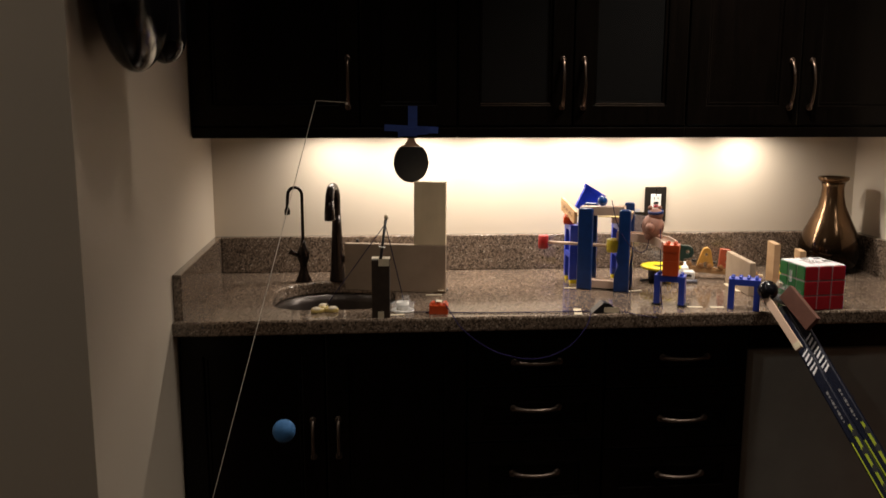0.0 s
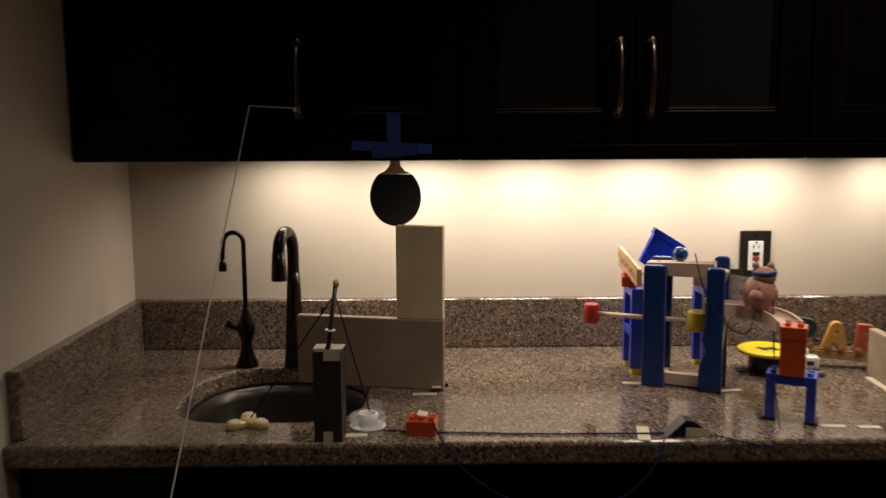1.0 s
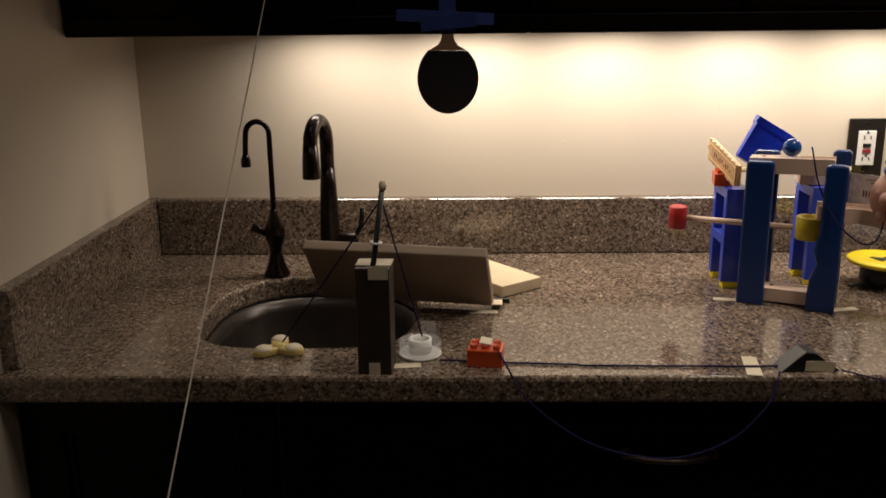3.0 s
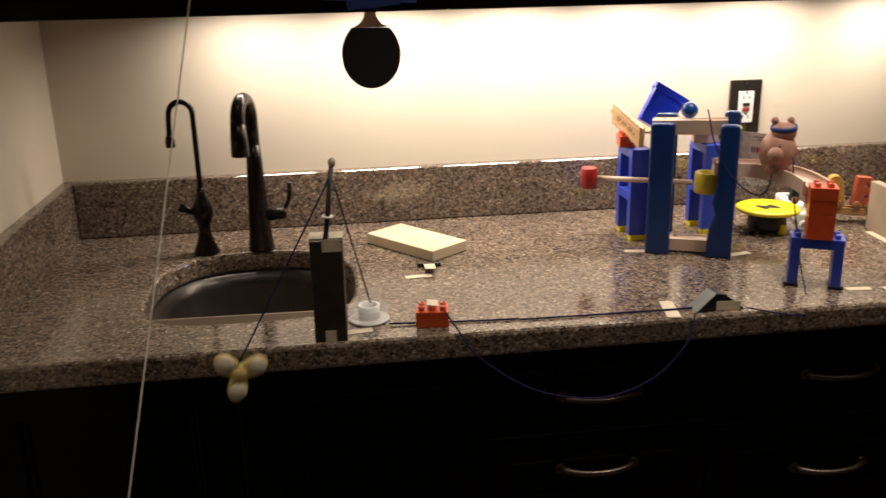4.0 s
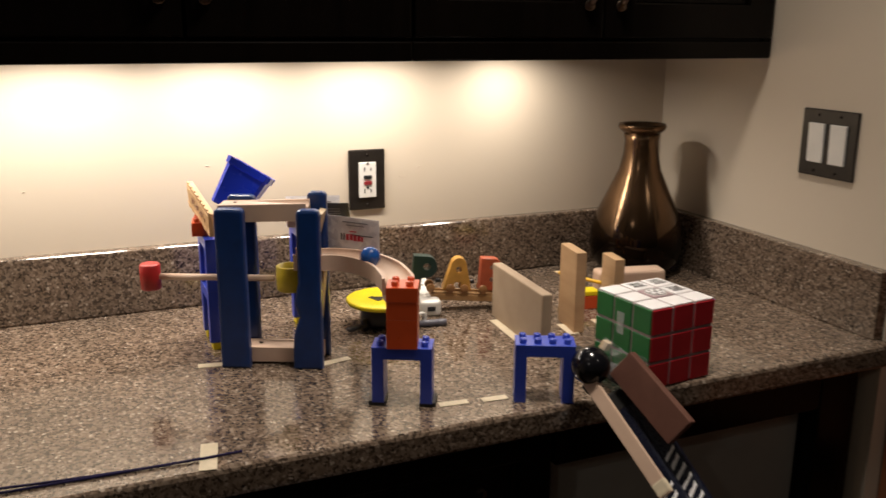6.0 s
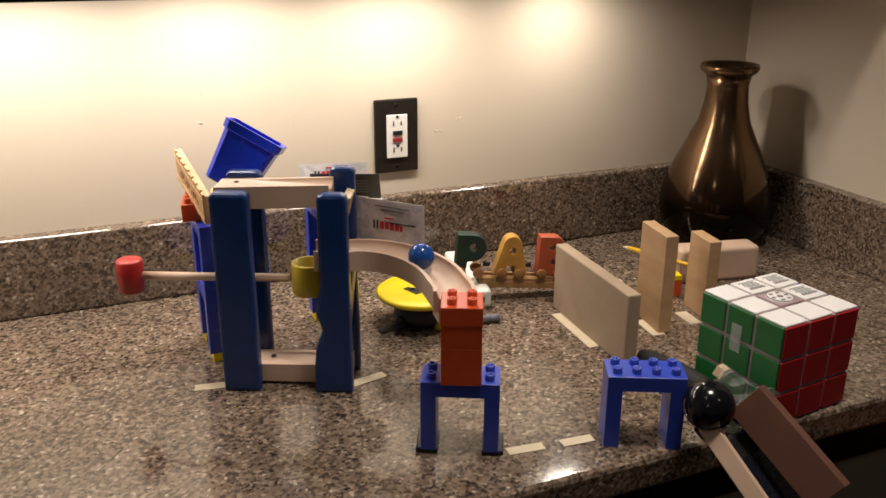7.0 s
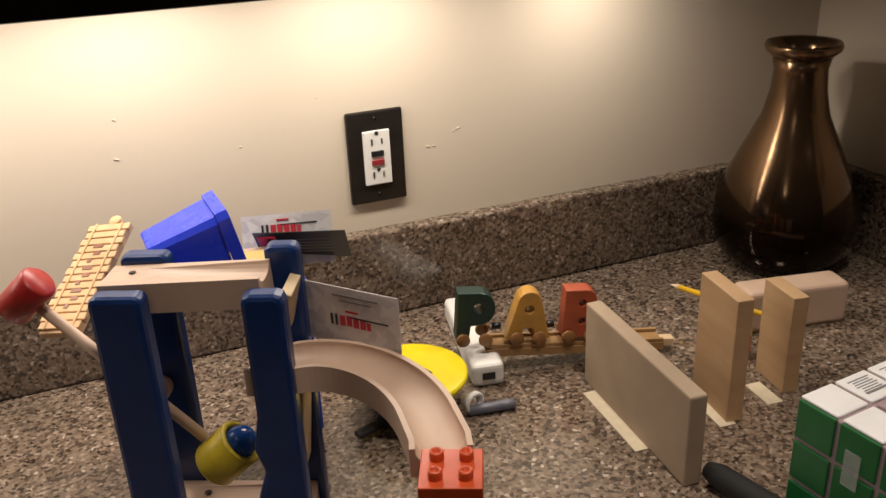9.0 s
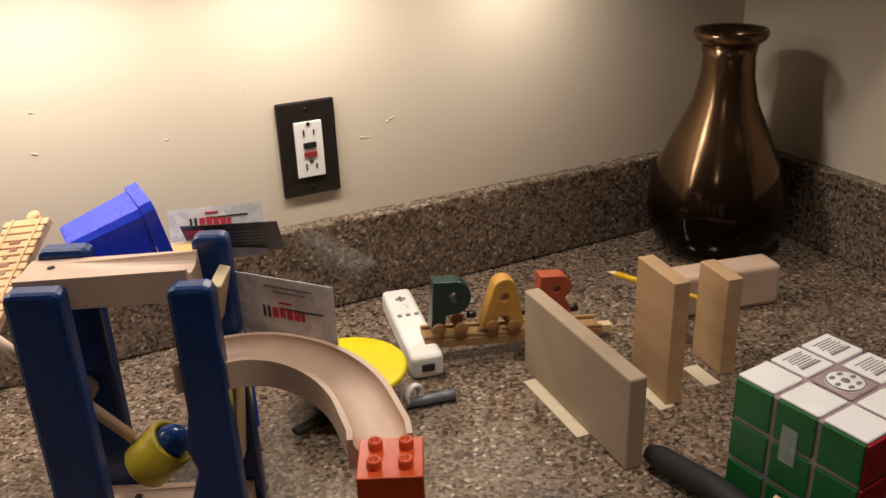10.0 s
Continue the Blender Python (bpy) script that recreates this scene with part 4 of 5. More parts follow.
def taper_box(profile):
    """An open bucket: square, narrower at its base, with a rim."""
    b = bmesh.new()
    rings = []
    for half, z in profile:
        if half == 0:
            rings.append([b.verts.new((0, 0, z))])
            continue
        c = half * 0.16
        rings.append([b.verts.new((sx * half - (sx * c if k == (0 if sx * sy > 0 else 1) else 0), sy * half - (sy * c if k == (1 if sx * sy > 0 else 0) else 0), z)) for sx, sy in ((1, 1), (-1, 1), (-1, -1), (1, -1)) for k in ((1, 0))])
    for a, c in zip(rings, rings[1:]):
        for i in range(8):
            j = (i + 1) % 8
            if len(a) == 1:
                b.faces.new((a[0], c[j], c[i]))
            elif len(c) == 1:
                b.faces.new((a[i], a[j], c[0]))
            else:
                b.faces.new((a[i], a[j], c[j], c[i]))
    bmesh.ops.recalc_face_normals(b, faces=b.faces[:])
    return b


bucket = thing("blue_bucket", pose(0, 0, 0), "tapered bright blue plastic bucket tipped on its side", "bucket")
part("shell", taper_box(((0.0, 0.0), (0.025, 0.0), (0.0265, 0.002), (0.0328, 0.062), (0.031, 0.062), (0.0245, 0.0038), (0.0, 0.0038))), BUCKBLUE, bucket)
part("rim", taper_box(((0.0311, 0.0625), (0.0354, 0.0625), (0.0366, 0.0732), (0.0338, 0.0737), (0.0311, 0.0625))), BUCKBLUE, bucket, "thick folded rim")

track = thing("wooden_track", pose(1.072, -0.205, COLZ + 0.045), "grooved wooden train track piece standing on edge", "toy track")
part("plank", box(0.007, 0.124, 0.038, 0.001, pose(0, -0.009, 0), None, 2, False), TRACKWOOD, track)
for k in range(14):
    wide = 0.0435 if k % 2 else 0.040
    part("sleeper", box(0.0030, 0.0074, wide, 0.0006, pose(-0.0045, -0.0643 + 0.0085 * k, 0), None, 1, False), TRACKWOOD, track)
for k in range(9):
    part("print", box(0.0006, 0.0042, 0.004 + 0.003 * (k * 7 % 3), 0, pose(-0.0063, -0.045 + 0.0085 * k, 0.002 * ((k * 5) % 3 - 1)), None, 1, False), REDWOOD, track, "brown stamped mark")
for side in (-1, 1):
    part("groove_edge", box(0.0014, 0.120, 0.0022, 0.0004, pose(-0.0063, -0.009, side * 0.0135), None, 1, False), TRACKWOOD, track)
part("peg", rod(0.006, 0.007, 0.001, 14, pose(-0.0035, 0.058, 0, 0, 90)), TRACKWOOD, track)


def card(name, m, mat, label, marks):
    c = thing(name, m, label, "card")
    part("sheet", box(0.089, 0.0006, 0.052, 0, None, None, 1), mat, c)
    for x, z, w, h, mt in marks:
        part("print", box(w, 0.0004, h, 0, pose(x, -0.0005, z), None, 1, False), mt, c)
    return c


logo = [(-0.020, 0.022, 0.0022, 0.010, BLACKPRINT), (-0.0155, 0.022, 0.0022, 0.010, BLACKPRINT), (-0.0095, 0.022, 0.0052, 0.009, REDPRINT), (-0.0030, 0.0225, 0.0050, 0.009, REDPRINT),
        (0.0035, 0.022, 0.0052, 0.009, REDPRINT), (0.0100, 0.0215, 0.0050, 0.008, REDPRINT), (0.0155, 0.021, 0.0036, 0.007, REDPRINT), (0.016, 0.0262, 0.036, 0.0012, BLACKPRINT), (0.0, 0.031, 0.012, 0.0018, REDPRINT), (0.004, 0.040, 0.030, 0.0013, PRINT), (0.004, 0.0445, 0.044, 0.0016, PRINT)]
card("white_card", pose(1.2755, -0.3645, ZC + 0.164, 0, 0, -50), CARD, "pale speckled card with red and black print, upside down", logo)
card("white_card", pose(1.265, -0.180, COLZ - 0.010, -24, 0, -14), CARD, "pale speckled card with red and black print, leaning back", [(x - 0.004, z + 0.015, w, h, mt) for x, z, w, h, mt in logo if z < 0.036])
card("black_card", pose(1.284, -0.176, COLZ - 0.007, 38, 0, -23), BLACKPLA, "black card with small red and grey print", [(-0.033, 0.03, 0.018, 0.030, REDPRINT), (-0.030, 0.037, 0.006, 0.008, BLACKPRINT)] + [(0.012, 0.014 + 0.006 * k, 0.034, 0.001, PRINT) for k in range(5)])
yball = solo("yellow_ball", ball(0.0150), YBALL, "small yellow-green plastic ball", "ball")

# ---------------- yellow lid, remote, train ----------------
lid = thing("yellow_disc_toy", pose(1.362, -0.241, ZC), "yellow disc on a low black and yellow wheeled base", "toy")
part("disc", lathe([(0, 0.040), (0.050, 0.040), (0.058, 0.041), (0.0600, 0.044), (0.0600, 0.047), (0.057, 0.049), (0.030, 0.0475), (0, 0.047)], 48), YELPLA, lid)
for dx, dy, w, h, r in ((-0.012, 0, 0.009, 0.026, 0), (0.012, 0, 0.009, 0.026, 0), (0, 0, 0.010, 0.030, 48)):
    part("mark", box(w, h, 0.0008, 0, pose(dx, dy, 0.0475, 0, 0, r + 20)), BLACKPRINT, lid, "black mark")
part("base", lathe([(0, 0.006), (0.034, 0.006), (0.037, 0.012), (0.036, 0.032), (0.030, 0.039), (0, 0.039)], 32), BLACKPLA, lid)
for k in range(4):
    a = radians(30 + 90 * k)
    part("wheel", rod(0.010, 0.010, 0.002, 18, pose(0.036 * math.cos(a), 0.036 * math.sin(a), 0.010) @ pose(0, 0, 0, 90, 0, 30 + 90 * k)), YELPLA if k % 2 else BLACKPLA, lid)
part("arm", box(0.05, 0.012, 0.006, 0.002, pose(-0.045, -0.02, 0.006, 0, 0, 20)), BLACKPLA, lid)

remote = thing("white_remote", pose(1.4725, -0.149, ZC, 0, 0, -12), "white handheld game remote lying on the counter", "remote")
part("case", box(0.036, 0.172, 0.028, 0.006, None, None, 3), WHITEPLA, remote)
for x, y, w, h, mt in ((0, 0.055, 0.012, 0.004, PRINT), (0, 0.055, 0.004, 0.012, PRINT), (-0.010, 0.012, 0.005, 0.005, PRINT), (0, 0.012, 0.005, 0.005, PRINT), (0.010, 0.012, 0.005, 0.005, PRINT)):
    part("button", box(w, h, 0.002, 0.0006, pose(x, y, 0.0275)), mt, remote)
part("button", lathe([(0, 0.002), (0.005, 0.002), (0.006, 0)], 20, pose(0, 0.034, 0.0275)), WHITEPLA, remote, "round button")
part("port", box(0.014, 0.002, 0.008, 0, pose(0, -0.0862, 0.010)), BLACKPRINT, remote, "dark socket")
ring = solo("white_ring", lathe([(0.0065, 0), (0.012, 0), (0.0125, 0.005), (0.0105, 0.007), (0.0065, 0.004), (0.0065, 0)], 28), WHITEPLA, "small white plastic ring on edge", "ring", pose(1.4185, -0.268, ZC + 0.0124, 90, 0, 20))
marker = thing("grey_marker", pose(1.436, -0.277, ZC + 0.0055, 0, 90, -10), "dark grey marker pen lying on the counter", "pen")
part("barrel", rod(0.0055, 0.05, 0.001, 16, pose(0, 0, -0.025)), GREYPEN, marker)
part("cap", rod(0.0058, 0.016, 0.001, 16, pose(0, 0, 0.010)), GREYPEN, marker)

rail_a = -15.0
rail = thing("wooden_rail", pose(1.565, -0.221, ZC, 0, 0, rail_a), "narrow wooden train rail leaning on the white remote", "toy track")
part("plank", box(0.205, 0.030, 0.010, 0.001, pose(0, 0, 0.0155, 0, 4.0)), RAILWOOD, rail)
for s in (-1, 1):
    part("groove_side", box(0.205, 0.004, 0.004, 0.0005, pose(0, s * 0.012, 0.0256, 0, 4.0)), RAILWOOD, rail)
part("end_peg", box(0.018, 0.012, 0.009, 0.001, pose(0.109, 0, 0.008, 0, 4.0)), PALE, rail)


def letter_loops(ch):
    if ch == "p":
        outer = [(-0.020, 0), (-0.006, 0)] + [(-0.004, 0.018)] + [(0.004 + 0.0185 * math.cos(radians(a)), 0.0385 + 0.0195 * math.sin(radians(a))) for a in range(-80, 91, 17)] + [(-0.020, 0.058)]
        return [outer, arc(0.004, 0.039, 0.0062, 0, 330, 11)]
    if ch == "a":
        return [[(-0.025, 0), (-0.009, 0), (-0.005, 0.013), (0.005, 0.013), (0.009, 0), (0.025, 0)] + arc(0, 0.044, 0.0135, 15, 165, 8), arc(0, 0.036, 0.005, 0, 330, 11)]
    outer = [(-0.019, 0), (0.006, 0)] + [(0.006 + 0.014 * math.cos(radians(a)), 0.0145 + 0.0145 * math.sin(radians(a))) for a in range(-70, 71, 20)] + [(0.005 + 0.0125 * math.cos(radians(a)), 0.044 + 0.014 * math.sin(radians(a))) for a in range(-70, 91, 20)] + [(-0.019, 0.058)]
    return [outer, arc(0.001, 0.042, 0.0042, 0, 330, 9), arc(0.002, 0.020, 0.0042, 0, 330, 9)]


CARS = []
for ch, dx, mat, lab in (("p", -0.115, GREENPAINT, "dark green wooden letter car on the rail"), ("a", -0.055, OCHRE, "ochre wooden letter car on the rail"), ("b", 0.003, BRICKRED, "brick-red wooden letter car on the rail")):
    base = pose(1.565, -0.221, ZC, 0, 0, rail_a) @ pose(dx, -0.004, 0.0325 - dx * 0.07, 0, 4.0)
    carob = thing("letter_car", base, lab, "toy train car", "letter train")
    part("letter", slab(letter_loops(ch), 0.020, pose(0, 0.010, 0.003, 90), None, 0.0012), mat, carob)
    for s in (-1, 1):
        for e in (-1, 1):
            part("wheel", rod(0.0078, 0.004, 0.001, 18, pose(s * 0.0125, e * 0.0125 + 0.002, 0.0055, 90)), WHEELWOOD, carob, "wooden wheel")
    part("coupling", rod(0.0042, 0.010, 0.001, 12, pose(0.021, 0, 0.016, 0, 90)), BLACKPLA, carob, "dark magnet coupling")
    CARS.append((carob, base))

# ---------------- standing boards and blocks ----------------
solo("plank", box(0.0175, 0.197, 0.095, 0.0022), MDF, "plain brown plank standing on its long edge", "board", pose(1.556, -0.3645, ZC, 0, 0, -4))
solo("wooden_block", box(0.0175, 0.070, 0.1355, 0.001), PINE, "tall pine block standing upright", "block", pose(1.653, -0.3645, ZC, 0, 0, -9), "standing blocks")
solo("wooden_block", box(0.0175, 0.052, 0.111, 0.001), PINE, "shorter pine block standing upright", "block", pose(1.738, -0.356, ZC, 0, 0, -9), "standing blocks")
solo("beech_bar", box(0.130, 0.040, 0.053, 0.006, None, None, 3), BEECH, "pale beech bar with rounded edges", "block", pose(1.842, -0.258, ZC, 0, 0, -12))
rb = thing("small_bricks", pose(1.735, -0.285, ZC, 0, 0, -10), "orange brick with a yellow brick on top", "toy brick")
part("brick", box(0.034, 0.030, 0.024, 0.001), REDPLA, rb)
part("brick", box(0.034, 0.030, 0.008, 0.001, pose(0, 0, 0.0243)), YELPLA, rb, "thin yellow brick")
pencil = thing("pencil", pose(1.756, -0.230, ZC + 0.0365, 0, 90, -68), "yellow pencil lying on the toy bricks", "pencil")
part("shaft", rod(0.0036, 0.135, 0, 6, pose(0, 0, -0.05)), PENCILY, pencil)
part("tip", lathe([(0, -0.014), (0.0012, -0.010), (0.0036, 0)], 12, pose(0, 0, -0.05)), PALE, pencil, "sharpened wooden tip")

# puzzle cube
CE = 0.118
cube = thing("puzzle_cube", pose(1.660, -0.576, ZC, 0, 0, 6), "large puzzle cube with white, green and red faces", "puzzle cube")
part("core", box(CE - 0.004, CE - 0.004, CE - 0.004, 0.002, pose(0, 0, 0.002)), PINKPLA, cube)
step = CE / 3
for i in range(3):
    for j in range(3):
        a, c = (i - 1) * step, (j - 1) * step
        part("tile", box(step - 0.0040, step - 0.0040, 0.0028, 0.0013, pose(a, c, CE - 0.002)), (PINKPLA if i == j == 1 else WHITESTICK), cube)
        part("tile", box(step - 0.0040, 0.0025, step - 0.0040, 0.001, pose(a, -CE / 2 + 0.0012, CE / 2 + c), None, 2, False), REDSTICK, cube)
        part("tile", box(0.0025, step - 0.0040, step - 0.0040, 0.001, pose(-CE / 2 + 0.0012, a, CE / 2 + c), None, 2, False), GREENSTICK, cube)
        part("tile", box(0.0025, step - 0.0040, step - 0.0040, 0.001, pose(CE / 2 - 0.0012, a, CE / 2 + c), None, 2, False), BUCKBLUE, cube)
part("emblem", lathe([(0, 0.0012), (0.0145, 0.0012), (0.0155, 0)], 28, pose(0, 0, CE + 0.0009)), WHITESTICK, cube, "round white emblem")
part("ring", lathe([(0.0143, 0.0012), (0.0143, 0.0015), (0.0152, 0.0015), (0.0152, 0.0006)], 32, pose(0, 0, CE + 0.0009)), PRINT, cube, "thin grey ring")
for k in range(6):
    part("print", lathe([(0, 0.0004), (0.0024, 0.0004), (0.0024, 0)], 10, pose(0.0098 * math.cos(k * 1.05), 0.0098 * math.sin(k * 1.05), CE + 0.0021) @ Matrix.Diagonal((1.25, 0.8, 1, 1))), PRINT, cube)
part("print", lathe([(0, 0.0004), (0.0036, 0.0004), (0.0036, 0)], 12, pose(0, 0, CE + 0.0021)), PRINT, cube)
for tx, ty in ((0, 1), (1, 1), (1, 0)):
    for k in range(7):
        part("print", box(0.024 - 0.003 * (k * 5 % 3), (0.0024 if k == 6 else 0.0009), 0.0004, 0, pose(tx * step, ty * step + 0.010 - 0.0030 * k, CE + 0.0009)), PRINT, cube)
part("tape", box(0.0006, 0.014, 0.032, 0, pose(-CE / 2 - 0.0015, 0.002, CE - 0.052)), CLEAR, cube, "strip of clear tape")

# vase
vase = thing("bronze_vase", pose(1.956, -0.115, ZC) @ Matrix.Diagonal((1, 1, 1.025, 1)), "lustrous bronze glass vase with a long neck", "vase")
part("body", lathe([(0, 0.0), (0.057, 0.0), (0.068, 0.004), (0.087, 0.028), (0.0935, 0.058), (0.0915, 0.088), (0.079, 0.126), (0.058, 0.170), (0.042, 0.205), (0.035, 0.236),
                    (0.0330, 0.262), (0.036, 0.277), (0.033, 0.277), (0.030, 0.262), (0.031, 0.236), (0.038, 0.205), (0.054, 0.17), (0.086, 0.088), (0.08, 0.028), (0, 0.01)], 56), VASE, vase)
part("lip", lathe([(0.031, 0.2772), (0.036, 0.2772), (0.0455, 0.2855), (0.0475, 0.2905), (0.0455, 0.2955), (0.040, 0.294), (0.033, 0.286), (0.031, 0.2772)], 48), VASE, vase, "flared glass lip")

# ---------------- hockey sticks with a block and ball ----------------
def facing(origin, along, toward):
    """Axes at origin: z along one way, -y turned to the other."""
    z = Vector(along).normalized()
    y = -Vector(toward)
    y = (y - z * y.dot(z)).normalized()
    x = y.cross(z)
    m = Matrix((x, y, z)).transposed().to_4x4()
    m.translation = origin
    return m


def shaft(name, a, b, label, first, count):
    st = thing(name, facing(b, a - b, (-0.72, -0.45, 0.50)), label, "hockey stick", "hockey sticks")
    n = (a - b).length
    part("shaft", box(0.028, 0.018, n, 0.004), NAVY, st)
    part("end_cap", box(0.0285, 0.0185, 0.03, 0.004, pose(0, 0, n - 0.03)), GRIP, st, "black rubber end cap")
    for k in range(count):
        z0, w0, cut = n - first - 0.0132 * k, 0.0095 - 0.0015 * (k % 3 == 1), 0.0046 + 0.0008 * (k * 5 % 3)
        part("marking", slab([[(-w0, z0), (w0, z0 + 0.011), (w0, z0 + 0.011 + cut), (0.001, z0 + cut + 0.005), (-0.002, z0 + cut + 0.0045), (-w0, z0 + cut)]], 0.0008, pose(0, -0.0089, 0, 90, 0, 0)), WHITESTICK, st, "slanted white mark")
    z1 = n - first - 0.0132 * count - 0.045
    for k in range(9):
        part("print", box(0.0052 - 0.001 * (k % 3), 0.0008, 0.0075 - 0.002 * (k * 7 % 3), 0, pose(-0.001, -0.0092, z1 - 0.0095 * k)), PRINT, st, "small pale print bar")
    z2 = z1 - 0.085
    part("stripe", box(0.006, 0.0008, z2 - 0.10, 0, pose(0.006, -0.0092, 0.10)), LIME, st, "lime stripe")
    part("stripe", box(0.003, 0.0008, z2 - 0.14, 0, pose(-0.009, -0.0092, 0.10)), LIME, st, "lime stripe")
    for k in range(6):
        part("marking", box(0.010, 0.0010, 0.016, 0, pose(0.004, -0.0094, z2 - 0.03 - 0.045 * k, 0, 24, 0)), BLACKPRINT, st, "black slash over the stripe")
    return st


shaft("hockey_stick", Vector((1.542, -0.650, 0.922)), Vector((1.772, -1.70, 0.012)), "navy hockey stick leaning on the counter's edge", 0.150, 5)
shaft("hockey_stick", Vector((1.568, -0.650, 0.930)), Vector((1.818, -1.70, 0.012)), "navy hockey stick with white marks leaning on the counter's edge", 0.112, 8)
butt = solo("stick_butt", tube([(1.566, -0.462, ZC + 0.012), (1.568, -0.475, ZC + 0.013), (1.578, -0.535, ZC + 0.016), (1.572, -0.60, ZC + 0.022), (1.560, -0.655, ZC + 0.03)], [0.008, 0.0115, 0.0120, 0.012, 0.011], 14), GRIP, "black taped grip end lying on the counter", "stick grip")
rig = thing("ball_ramp", pose(1.52, -0.655, ZC), "pale slat and brown block taped at the counter's edge", "ramp")
part("slat", box(0.018, 0.008, 0.170, 0.001, facing(Vector((0.001, -0.150, -0.052)), (-0.16, 0.80, 0.57), (-0.80, -0.50, 0.33))), BEECH, rig, "pale wooden slat")
part("block", box(0.043, 0.015, 0.118, 0.001, facing(Vector((0.0585, -0.0985, -0.0055)), (-0.23, 0.81, 0.53), (-0.87, -0.41, 0.24))), BROWNBLK, rig, "brown wooden block")
film_rng = random.Random(5)
film_bm = bmesh.new()
film_v = [[film_bm.verts.new((0.011 * (a - 3) + film_rng.uniform(-0.003, 0.003), film_rng.uniform(-0.007, 0.007), 0.0085 * (c - 3) + film_rng.uniform(-0.002, 0.002))) for c in range(7)] for a in range(7)]
for a in range(6):
    for c in range(6):
        film_bm.faces.new((film_v[a][c], film_v[a + 1][c], film_v[a + 1][c + 1]))
        film_bm.faces.new((film_v[a][c], film_v[a + 1][c + 1], film_v[a][c + 1]))
bmesh.ops.solidify(film_bm, geom=film_bm.faces[:], thickness=0.0005)
part("tape", film_bm, CLEAR, rig, "crumpled clear tape", pose(0.040, 0.018, 0.046, 18, 25, -35))
part("tape", box(0.0195, 0.0095, 0.018, 0.002, facing(Vector((0.001, -0.149, -0.0515)), (-0.16, 0.80, 0.57), (-0.80, -0.50, 0.33))), TAPE, rig, "tape round the slat's end")
part("chip", box(0.016, 0.010, 0.012, 0.001, pose(0.030, 0.040, 0.062, 20, 15, 30)), PALE, rig, "small pale wood chip")
part("tape", box(0.030, 0.018, 0.012, 0.004, pose(-0.012, 0.004, 0.016, 10, 40, 0)), BLACKPLA, rig, "black tape")
blackball = solo("black_ball", ball(0.0255), BLACKSHINE, "glossy black ball resting on the ramp's tape", "ball", pose(1.501, -0.660, ZC + 0.062))
foam = solo("foam_ball", ball(0.020), FOAM, "light blue foam ball in mid-air", "ball")


# ---------------- what moves ----------------
def between(a, b):
    """A pose at a whose z axis points to b."""
    a, b = Vector(a), Vector(b)
    return Matrix.Translation(a) @ (b - a).to_track_quat("Z", "Y").to_matrix().to_4x4()


